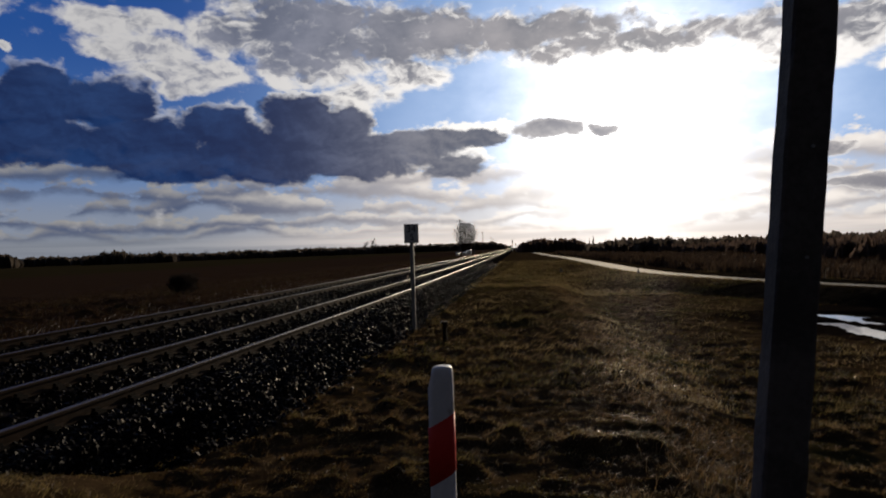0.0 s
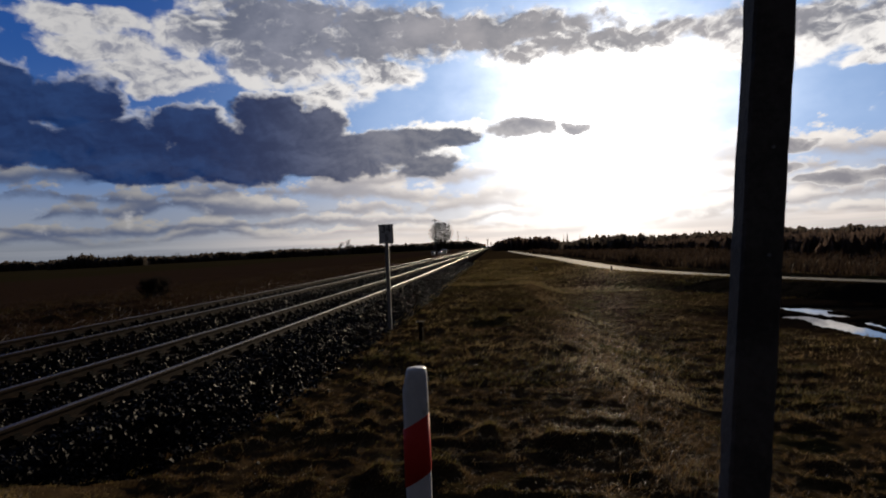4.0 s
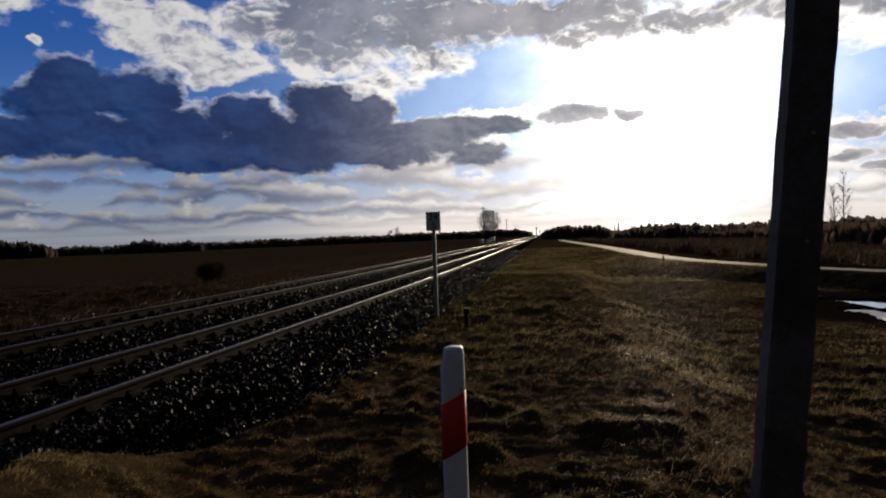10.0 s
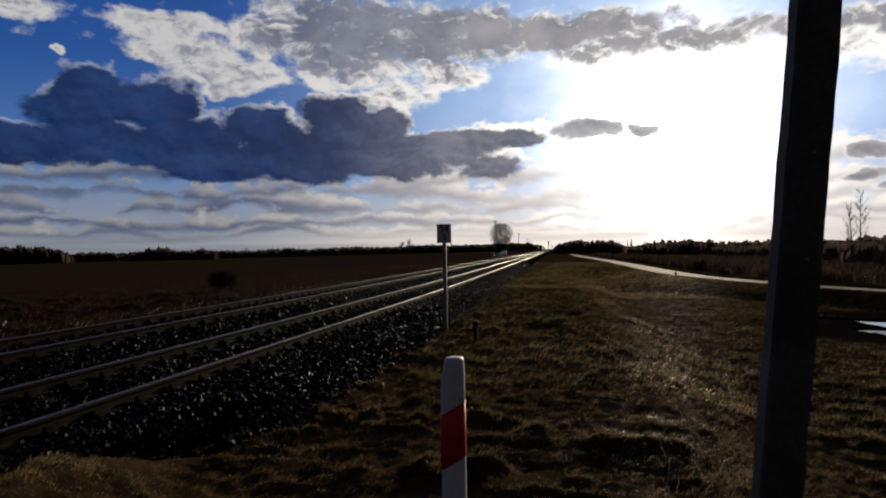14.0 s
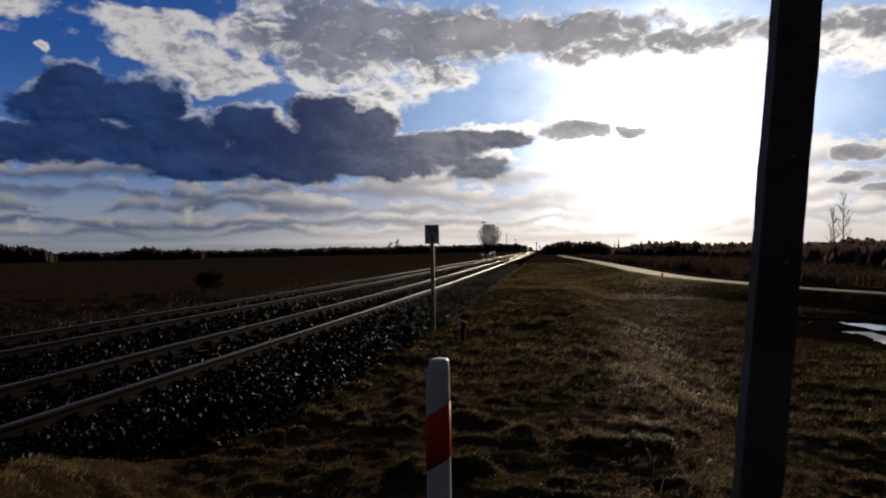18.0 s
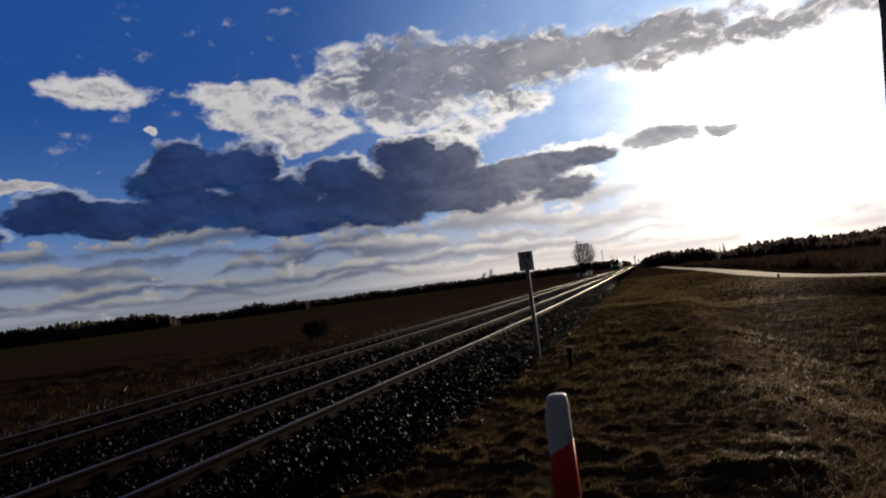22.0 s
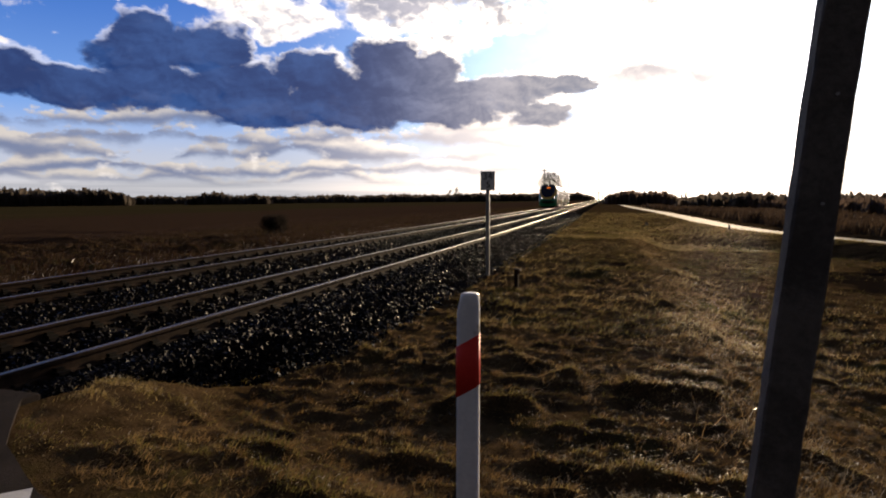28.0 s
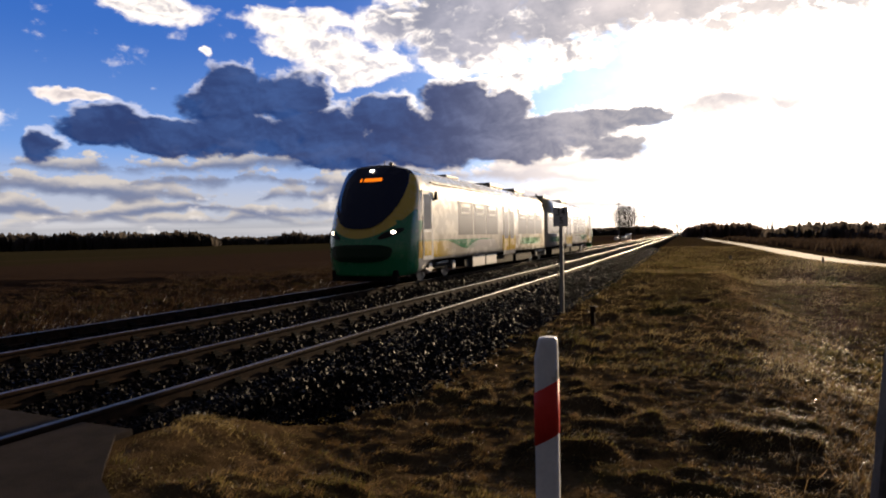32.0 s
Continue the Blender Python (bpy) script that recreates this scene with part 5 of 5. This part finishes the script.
def build_bollard():
    """The crossing's guide post: a slim hollow post with a slanted band."""
    x, y = -0.52, 1.40
    z = float(land(x, y))
    post = thing("guide_post", "white guide post with a slanting red band beside the road", "guide post", x, y, 0)
    # section: flat front, rounded back
    sec = [(1.04 * a, b) for a, b in [(-0.043, 0.0), (-0.0415, -0.011), (-0.036, -0.020), (-0.025, -0.026), (-0.010, -0.029), (0.010, -0.029), (0.025, -0.026), (0.036, -0.020), (0.0415, -0.011), (0.043, 0.0), (0.043, 0.020), (0.030, 0.040), (0.0, 0.050), (-0.030, 0.040), (-0.043, 0.020)]]

    def skin(levels, grow=0.0):
        bm = bmesh.new()
        rings = []
        for f in levels:
            rings.append([bm.verts.new((a * (1 + grow) * f[1], b * (1 + grow) * f[1], f[0] + f[2] * a)) for a, b in sec])
        for p, q in zip(rings, rings[1:]):
            for k in range(len(sec)):
                bm.faces.new((p[k], p[(k + 1) % len(sec)], q[(k + 1) % len(sec)], q[k]))
        bm.faces.new(rings[-1])
        bm.faces.new(list(reversed(rings[0])))
        return bm

    # the slanted top drops to one side
    bm = skin([(z - 0.3, 1.0, 0.0), (0.4, 1.0, 0.0), (1.03, 1.0, 0.0), (1.078, 0.985, 0.03), (1.096, 0.94, 0.03), (1.104, 0.84, 0.03)])
    for v in bm.verts:
        if v.co.z > 1.02 and v.co.x < 0:
            v.co.x += 0.014 * min(1.0, (v.co.z - 1.02) / 0.06) * min(1.0, -v.co.x / 0.03)
    part("post_body", bm, POST_WHITE, post, smooth=True)
    part("band", skin([(0.715, 1.0, 0.62), (0.918, 1.0, 0.62)], 0.035), POST_RED, post, "slanting red reflective band", smooth=True)


build_bollard()


def build_pole():
    """The old roadside post, leaning a little, with a board across its head."""
    post = thing("roadside_post", "weathered dark wooden post leaning slightly at the roadside", "post", 0.0, 0.0, 0.0)
    rnd = random.Random(3)
    bm = bmesh.new()
    low, high = Vector(POLE_LOW), Vector(POLE_HIGH)
    w = POLE_W
    rings = []
    for k in range(31):
        t = k / 30
        c = low.lerp(high, t)
        ring = []
        for a, b in ((-1, -0.86), (-0.86, -1), (0.86, -1), (1, -0.86), (1, 0.86), (0.86, 1), (-0.86, 1), (-1, 0.86)):
            j = 0.03 * (rnd.random() - 0.5)
            ring.append(bm.verts.new((c.x + a * w * (0.5 + j), c.y + 0.03 + b * w * (0.42 + j), c.z)))
        rings.append(ring)
    for p, q in zip(rings, rings[1:]):
        for k in range(8):
            bm.faces.new((p[k], p[(k + 1) % 8], q[(k + 1) % 8], q[k]))
    bm.faces.new(rings[-1])
    bm.faces.new(list(reversed(rings[0])))
    part("shaft", bm, OLD_WOOD, post)
    for t, u in ((NAIL_T, 0.1), (0.22, -0.05), (0.56, 0.2)):
        c = low.lerp(high, t)
        part("nail", rod((c.x + u * w * 0.3, c.y - w * 0.44, c.z), (c.x + u * w * 0.3, c.y - w * 0.37, c.z), 0.006, 0.005, 8), GALVANISED, post, "bright galvanised nail head")
    # a slanting board nailed across the head
    arm = bmesh.new()
    c, s = math.cos(radians(-35)), math.sin(radians(-35))
    ends = [(-0.24, -0.062), (0.215, -0.062), (0.235, -0.05), (0.262, 0.045), (0.25, 0.062), (-0.24, 0.062)]
    for dd in (0.0, 0.024):
        arm.faces.new([arm.verts.new((0.765 + (a * c - b * s), 1.455 + dd, 2.548 + (a * s + b * c))) for a, b in ends])
    k = len(ends)
    arm.verts.ensure_lookup_table()
    for i in range(k):
        arm.faces.new((arm.verts[i], arm.verts[(i + 1) % k], arm.verts[k + (i + 1) % k], arm.verts[k + i]))
    part("board", arm, OLD_WOOD, post, "slanting weathered board")


POLE_W = 0.138
POLE_LOW, POLE_HIGH, NAIL_T = (0.526, 1.508, -0.35), (0.813, 1.508, 2.87), 0.672
build_pole()

# ---- train ----
TRAIN_MID = -9.617


def livery():
    """White sides with a yellow and green sweep low down, green nose, yellow brow."""
    m = bpy.data.materials.new("train_paint")
    m.use_nodes = True
    n = Nodes(m.node_tree)
    spot = n.put("ShaderNodeTexCoord").outputs["Object"]
    cut = n.put("ShaderNodeSeparateXYZ")
    n.link(spot, cut.inputs[0])
    x, y, z = cut.outputs
    grime = n.noise(spot, 2.5, 5.0, 0.6)[0]
    yellow, green, silver = (0.74, 0.50, 0.07), (0.014, 0.26, 0.105), (0.42, 0.43, 0.43)
    # sides: a green leaf behind the cab, a white wave below it, yellow at the doors; the second car mirrors the first
    run = n.math("SUBTRACT", 19.1, n.math("ABSOLUTE", n.math("SUBTRACT", y, 19.1)))
    side = n.mix(n.step(z, 2.75, 3.3), (0.60, 0.565, 0.48), (0.52, 0.44, 0.24))
    leaf = n.math("MULTIPLY", n.step(run, 3.4, 5.8), n.step(run, 8.8, 6.2))
    crest = n.math("SUBTRACT", 1.36, n.math("MULTIPLY", leaf, 0.34))
    side = n.mix(n.math("MULTIPLY", n.math("MULTIPLY", n.step(n.math("SUBTRACT", z, crest), 0.0, 0.02), n.step(z, 1.41, 1.38)), n.step(run, 8.9, 8.8)), side, green)
    wave = n.math("MULTIPLY", n.step(run, 4.6, 7.4), n.step(run, 10.6, 9.0))
    side = n.mix(n.math("MULTIPLY", n.step(n.math("SUBTRACT", z, n.math("MULTIPLY_ADD", wave, 0.50, 0.84)), 0.02, 0.0), wave), side, (0.74, 0.74, 0.72))
    gold = n.math("MULTIPLY", n.step(run, 10.4, 10.5), n.step(run, 12.75, 12.65))
    side = n.mix(n.math("MULTIPLY", gold, n.step(z, 1.52, 1.47)), side, yellow)
    side = n.mix(n.math("MULTIPLY", n.step(run, 4.6, 2.6), n.step(z, 1.42, 1.30)), side, yellow)
    tail = n.math("MULTIPLY", n.step(run, 13.0, 14.5), n.step(run, 18.4, 16.4))
    side = n.mix(n.math("MULTIPLY", n.math("MULTIPLY", n.step(z, 1.02, 1.05), n.step(z, 1.37, 1.34)), tail), side, green)
    side = n.mix(n.step(z, 0.82, 0.80), side, silver)
    # nose: a yellow collar round the windscreen, green below and sweeping up round the corners
    u, v = n.math("MULTIPLY", x, 1 / 1.62), n.math("MULTIPLY", n.math("SUBTRACT", z, 3.1), 1 / 1.62)
    oval_at = n.math("ADD", n.math("MULTIPLY", u, u), n.math("MULTIPLY", v, v))
    nose = n.mix(n.step(oval_at, 1.02, 1.0), green, yellow)
    nose = n.mix(n.step(z, 3.46, 3.52), nose, (0.02, 0.02, 0.022))
    colour = n.mix(n.step(n.math("ADD", run, n.math("MULTIPLY", n.math("POWER", n.math("MAXIMUM", n.math("SUBTRACT", z, 2.0), 0.0), 2.0), -0.36)), 1.28, 1.31), nose, side)
    hem = n.math("SUBTRACT", n.math("MULTIPLY_ADD", z, 0.55, 0.62), run)
    colour = n.mix(n.math("MULTIPLY", n.step(hem, 0.0, 0.03), n.math("MULTIPLY", n.step(z, 2.05, 2.0), n.step(run, 0.45, 0.5))), colour, green)
    colour = n.mix(n.step(grime, 0.45, 0.75, 0.0, 0.14), colour, (0.12, 0.11, 0.10))
    skin = n.put("ShaderNodeBsdfPrincipled", Roughness=0.22)
    skin.inputs["Coat Weight"].default_value, skin.inputs["Coat Roughness"].default_value = 0.5, 0.08
    n.link(colour, skin.inputs["Base Color"])
    n.link(n.step(grime, 0.3, 0.8, 0.16, 0.4), skin.inputs["Roughness"])
    n.link(skin.outputs[0], n.put("ShaderNodeOutputMaterial").inputs[0])
    return m


TRAIN_PAINT = livery()
TRAIN_GLASS = glossy("dark_train_glass", (0.010, 0.017, 0.05), 0.06, 0.25)
# grey base puts haze and pale reflections into the glass colour
SALOON_GLASS = glossy("hazed_saloon_glass", (0.17, 0.16, 0.15), 0.22, 0.5)
TRAIN_UNDER = surface("grimy_underframe", (0.006, 0.005, 0.005), (0.018, 0.015, 0.013), 5.0, 0.8, 0.3, 30.0, spec=0.1)
TRAIN_GREY = surface("roof_grey", (0.16, 0.16, 0.16), (0.26, 0.26, 0.26), 2.0, 0.5, 0.05, 30.0)
TRAIN_FRAME = glossy("bright_door_frame", (0.85, 0.85, 0.82), 0.25, 0.6)
BUMPER = glossy("dark_green_coupler_cover", (0.004, 0.03, 0.012), 0.4, 0.3)
RUBBER = glossy("black_rubber", (0.015, 0.015, 0.015), 0.6, 0.3)
HEADLIGHT = lamp_glow("headlight", (1.0, 0.93, 0.80), 9.0)
DISPLAY = lamp_glow("amber_display", (1.0, 0.22, 0.015), 1.1)
WHEEL = surface("wheel_steel", (0.05, 0.045, 0.04), (0.12, 0.11, 0.10), 6.0, 0.45, 0.1, 40.0, metal=0.7)


def outline(count=64):
    """The car's cross-section, 2.9 m wide: (x, z), anticlockwise from the lower side."""
    pts = [(-1.36, 0.32), (1.36, 0.32), (1.44, 0.55), (1.45, 1.1), (1.45, 2.6), (1.42, 3.05), (1.31, 3.42), (1.06, 3.68), (0.6, 3.80), (0.0, 3.83), (-0.6, 3.80), (-1.06, 3.68), (-1.31, 3.42), (-1.42, 3.05), (-1.45, 2.6), (-1.45, 1.1), (-1.44, 0.55)]
    loop = np.array(pts + pts[:1])
    run = np.r_[0, np.cumsum(np.linalg.norm(np.diff(loop, axis=0), axis=1))]
    at = np.linspace(0, run[-1], count, endpoint=False)
    return np.stack([np.interp(at, run, loop[:, 0]), np.interp(at, run, loop[:, 1])], -1)


def nose_y(x, z):
    """How far the rounded nose lies behind its tip."""
    return 0.75 * (abs(x) / 1.45) ** 3.2 + 0.14 * max(0.0, (0.9 - z) / 0.6) + 1.25 * max(0.0, (z - 1.15) / 2.68) ** 1.7


def on_nose(points, lift):
    """A fan of rings over a closed outline on the nose, lying lift metres proud of it."""
    bm = bmesh.new()
    points = np.array(points)
    mid = points.mean(0)
    rings = []
    for f in (1.0, 0.8, 0.6, 0.4, 0.2):
        rings.append([bm.verts.new((p[0], nose_y(*p) - lift, p[1])) for p in mid + (points - mid) * f])
    for a, b in zip(rings, rings[1:]):
        for k in range(len(points)):
            bm.faces.new((a[k], a[(k + 1) % len(points)], b[(k + 1) % len(points)], b[k]))
    bm.faces.new(rings[-1])
    # a rim back to the skin
    rim = [bm.verts.new((p[0], nose_y(*p) + 0.02, p[1])) for p in points]
    for k in range(len(points)):
        bm.faces.new((rings[0][k], rings[0][(k + 1) % len(points)], rim[(k + 1) % len(points)], rim[k]))
    return bm


def oval(cx, cz, rx, rz, power=2.4, count=40, drop=0.0):
    out = []
    for k in range(count):
        a = 2 * math.pi * k / count
        c, s = math.cos(a), math.sin(a)
        x = math.copysign(abs(c) ** (2 / power), c)
        z = math.copysign(abs(s) ** (2 / power), s)
        out.append((cx + rx * x * (1 - drop * (1 - z) / 2), cz + rz * z))
    return out


CAR_GAP, TRAIN_END = 19.0, 38.2
SCREEN = [(0.22, 1.775), (0.48, 1.82), (0.72, 1.96), (0.93, 2.20), (1.08, 2.50), (1.17, 2.85), (1.20, 3.20), (1.17, 3.48), (1.02, 3.66), (0.6, 3.74)]


def build_train():
    train = thing("diesel_railcar", "white, yellow and green two-car diesel railcar with its headlights on", "train")
    sec = outline()
    # leading car: nose and body in one skin
    bm = bmesh.new()
    mid = np.array([0.0, 1.6])
    rings = [[bm.verts.new((q[0], nose_y(*q), q[1])) for q in mid + (sec - mid) * f] for f in np.linspace(0.06, 1.0, 18)]
    for yy in (1.62, 2.3, 6.0, 12.0, CAR_GAP - 0.1):
        rings.append([bm.verts.new((x, max(yy, nose_y(x, z) + 0.05), max(z, 0.74 if yy > 2.2 else 0.3))) for x, z in sec])
    for a, b in zip(rings, rings[1:]):
        for k in range(len(sec)):
            bm.faces.new((a[k], a[(k + 1) % len(sec)], b[(k + 1) % len(sec)], b[k]))
    bm.faces.new(rings[0])
    bm.faces.new(rings[-1])
    lead = part("leading_car", bm, TRAIN_PAINT, train, smooth=True)
    # trailing car
    bm = bmesh.new()
    rings = [[bm.verts.new((x, yy, max(z, 0.74))) for x, z in sec] for yy in (CAR_GAP + 0.35, 23.0, 27.0, 32.0, TRAIN_END - 1.0)]
    rings += [[bm.verts.new((q[0], TRAIN_END - 0.1 - 0.5 * f, q[1])) for q in mid + (sec - mid) * f] for f in (0.95, 0.6, 0.2)]
    for a, b in zip(rings, rings[1:]):
        for k in range(len(sec)):
            bm.faces.new((a[k], a[(k + 1) % len(sec)], b[(k + 1) % len(sec)], b[k]))
    bm.faces.new(rings[0])
    bm.faces.new(rings[-1])
    trail = part("trailing_car", bm, TRAIN_PAINT, train, smooth=True)
    part("gangway", box(-1.2, 1.2, CAR_GAP - 0.12, CAR_GAP + 0.37, 0.7, 3.5, 0.08), RUBBER, train, "black ribbed gangway between the cars")
    # the face
    part("windscreen", on_nose([(k * a, b) for k, half in ((1, SCREEN), (-1, SCREEN[::-1])) for a, b in half], 0.045), TRAIN_GLASS, lead, "large dark rounded windscreen")
    part("bumper", on_nose(oval(0, 1.02, 1.10, 0.27, 3.5, 40, 0.12), 0.030), BUMPER, lead, "dark green coupler cover")
    for s in (-1, 1):
        part("headlight", on_nose(oval(s * 1.07, 1.66, 0.055, 0.05, 2.2, 16), 0.035), HEADLIGHT, lead, "lit headlight")
        part("lamp_bezel", on_nose([(a + s * 0.0, b + 0.42 * (abs(a) - 1.0)) for a, b in oval(s * 0.98, 1.62, 0.32, 0.10, 2.2, 20)], 0.022), RUBBER, lead)
    part("top_light", on_nose(oval(0, 3.64, 0.06, 0.035, 2.2, 12), 0.07), HEADLIGHT, lead, "lit top lamp")
    part("display", on_nose(oval(0.08, 3.32, 0.42, 0.075, 9.0, 24), 0.056), LETTER_BLACK, lead)
    for k in range(11):
        if k not in (1,):
            part("display_bar", on_nose(oval(-0.28 + 0.07 * k, 3.32, 0.026, 0.058, 6.0, 10), 0.064), DISPLAY, lead, "amber display bar")
    for s in (-1, 1):
        part("wiper", rod((s * 0.15, nose_y(0.15, 1.85) - 0.04, 1.83), (s * 0.70, nose_y(0.70, 2.5) - 0.05, 2.45), 0.012, 0.008, 6), RUBBER, lead)
        part("mirror", box(s * 1.50 - 0.05, s * 1.50 + 0.05, 2.62, 2.76, 2.72, 3.02, 0.03), RUBBER, lead)
    # sides: cab door, saloon windows, doors
    for s in (-1, 1):
        def pane(y0, y1, z0, z1, name, material, owner, out=0.004, label="", thick=0.02):
            return part(name, box(s * (1.446 + out) - s * thick, s * (1.446 + out), y0, y1, z0, z1, 0.005), material, owner, label)

        def saloon(spans, owner):
            for y0, y1 in spans:
                w = pane(y0, y1, 1.55, 2.80, "window", SALOON_GLASS, owner, 0.006)
                m = (y0 + y1) / 2
                # the white frame colour here stands in for sun glare on the vents
                pane(m - 0.52, m + 0.52, 2.34, 2.70, "vent_pane", TRAIN_FRAME, w, 0.010)
                pane(m - 0.46, m + 0.46, 2.42, 2.60, "vent_glass", SALOON_GLASS, w, 0.014)

        def cab_door(y0, owner, glass):
            d = pane(y0, y0 + 0.86, 0.75, 3.02, "cab_door", TRAIN_FRAME, owner, 0.010, "bright framed cab door")
            pane(y0 + 0.13, y0 + 0.73, 1.75, 2.88, "door_pane", glass, d, 0.014)
            pane(y0 + 0.13, y0 + 0.73, 0.88, 1.66, "door_panel", TRAIN_PAINT, d, 0.013)
            part("grab_rail", rod((s * 1.50, y0 - 0.06, 0.9), (s * 1.50, y0 - 0.06, 2.2), 0.018, 0.018, 6), TRAIN_FRAME, d)

        def entry(y0, owner):
            for k in (0.0, 0.97):
                d = pane(y0 + k, y0 + k + 0.94, 0.62, 2.84, "door_leaf", TRAIN_PAINT, owner, 0.016, "yellow-edged sliding door")
                pane(y0 + k + 0.16, y0 + k + 0.78, 1.35, 2.66, "door_pane", SALOON_GLASS, d, 0.020)

        cab_door(1.62, lead, TRAIN_GLASS)
        saloon(((4.85, 6.5), (6.6, 8.1), (8.2, 9.8)), lead)
        entry(10.62, lead)
        saloon(((13.2, 14.9), (15.0, 16.6), (16.7, 18.3)), lead)
        saloon(((19.9, 21.5), (21.6, 23.2), (23.3, 25.0)), trail)
        entry(25.68, trail)
        saloon(((28.4, 30.0), (30.1, 31.6), (31.7, 33.4)), trail)
        cab_door(35.7, trail, TRAIN_GLASS)
        part("cantrail_strip", box(s * 1.35, s * 1.375, 2.6, CAR_GAP - 0.3, 3.30, 3.34), TRAIN_GREY, lead)
    for y0, y1, h in ((5.2, 6.6, 0.05), (10.6, 12.8, 0.15), (14.8, 16.8, 0.15)):
        part("roof_unit", box(-0.85, 0.85, y0, y1, 3.72, 3.80 + h, 0.08), TRAIN_GREY, lead, "grey roof equipment")
    for y0, y1 in ((21.4, 23.6), (27.0, 29.4)):
        part("roof_unit", box(-0.85, 0.85, y0, y1, 3.72, 3.94, 0.06), TRAIN_GREY, trail)
    part("horn", rod((0.4, 1.9, 3.83), (0.4, 1.55, 3.88), 0.04, 0.07, 8), TRAIN_GREY, lead)
    part("aerial", rod((-0.3, 2.4, 3.8), (-0.3, 2.5, 4.15), 0.015, 0.008, 6), RUBBER, lead)
    # running gear
    wheels = []
    for owner, yc in ((lead, 3.9), (train, CAR_GAP + 0.12), (trail, 34.2)):
        bogie = part("bogie", box(-1.05, 1.05, yc - 1.55, yc + 1.55, 0.42, 0.66, 0.04), TRAIN_UNDER, train)
        for s in (-1, 1):
            part("side_frame", box(s * 1.0, s * 1.12, yc - 1.5, yc + 1.5, 0.38, 0.62, 0.04), TRAIN_UNDER, bogie)
            part("damper", rod((s * 1.14, yc - 0.5, 0.55), (s * 1.14, yc + 0.6, 0.60), 0.05, 0.05, 8), GALVANISED, bogie)
            for dy in (-1.1, 1.1):
                part("axle_box", box(s * 0.98, s * 1.2, yc + dy - 0.16, yc + dy + 0.16, 0.30, 0.60, 0.04), GALVANISED, bogie)
        for dy in (-1.1, 1.1):
            bm = rod((-0.85, 0, 0), (0.85, 0, 0), 0.08, 0.08, 10)
            for s in (-1, 1):
                rod((s * 0.69, 0, 0), (s * 0.82, 0, 0), 0.455, 0.455, 24, bm)
                rod((s * 0.66, 0, 0), (s * 0.69, 0, 0), 0.485, 0.485, 24, bm)
                for q in range(3):
                    a = 2.094 * q
                    rod((s * 0.82, 0.05 * math.cos(a), 0.05 * math.sin(a)), (s * 0.825, 0.36 * math.cos(a), 0.36 * math.sin(a)), 0.02, 0.02, 4, bm)
            w = part("wheelset", bm, WHEEL, train)
            w.location = (0, yc + dy, 0.46)
            wheels.append(w)
    for y0, y1, z0 in ((6.0, 6.5, 0.30), (10.2, 12.9, 0.24), (13.4, 16.6, 0.22), (21.8, 24.8, 0.24), (25.4, 27.8, 0.26), (28.4, 31.8, 0.22)):
        part("underfloor_box", box(-1.25, 1.25, y0, y1, z0, 0.62, 0.03), TRAIN_UNDER, train)
    for y0, y1 in ((6.7, 8.3), (8.4, 9.9)):
        part("battery_box", box(-1.34, 1.34, y0, y1, 0.26, 0.72, 0.03), GALVANISED, train, "grey steel equipment box")
    for s in (-1, 1):
        part("exhaust_pipe", rod((s * 1.40, CAR_GAP - 0.16, 0.8), (s * 1.40, CAR_GAP - 0.16, 3.3), 0.035, 0.035, 8), RUBBER, train)
        part("pipe_elbow", rod((s * 1.40, CAR_GAP - 0.16, 3.3), (s * 1.0, CAR_GAP - 0.16, 3.86), 0.035, 0.035, 8), RUBBER, train)
    part("plough", box(-1.15, 1.15, 0.35, 0.55, 0.14, 0.5, 0.04), TRAIN_UNDER, train)
    for s in (-1, 1):
        part("step", box(s * 1.2, s * 1.48, 1.75, 2.40, 0.42, 0.47, 0.01), GALVANISED, train)
    return train, wheels


railcar, wheelsets = build_train()
SPEED, NOSE_AT_END = 21.0, 15.0


def motions():
    """The railcar comes up the far track at a steady pace; its wheels roll with it."""
    rows = []
    for k in range(129):
        t = k * 0.25
        y = NOSE_AT_END + SPEED * (32.0 - t)
        slope = float(bend(y + 12.0) - bend(y + 2.0)) / 10.0
        x = TRAIN_MID - float(bend(y + 2.0)) + slope * 2.0
        rows.append((t, pose(x, y, 0, 0, 0, math.degrees(math.atan(slope)))))
    walk(railcar, rows)
    turn = math.degrees(SPEED / 0.46)
    for w in wheelsets:
        walk(w, [(k / 30, pose(*w.location, turn * k / 30, 0, 0)) for k in range(961)])


motions()
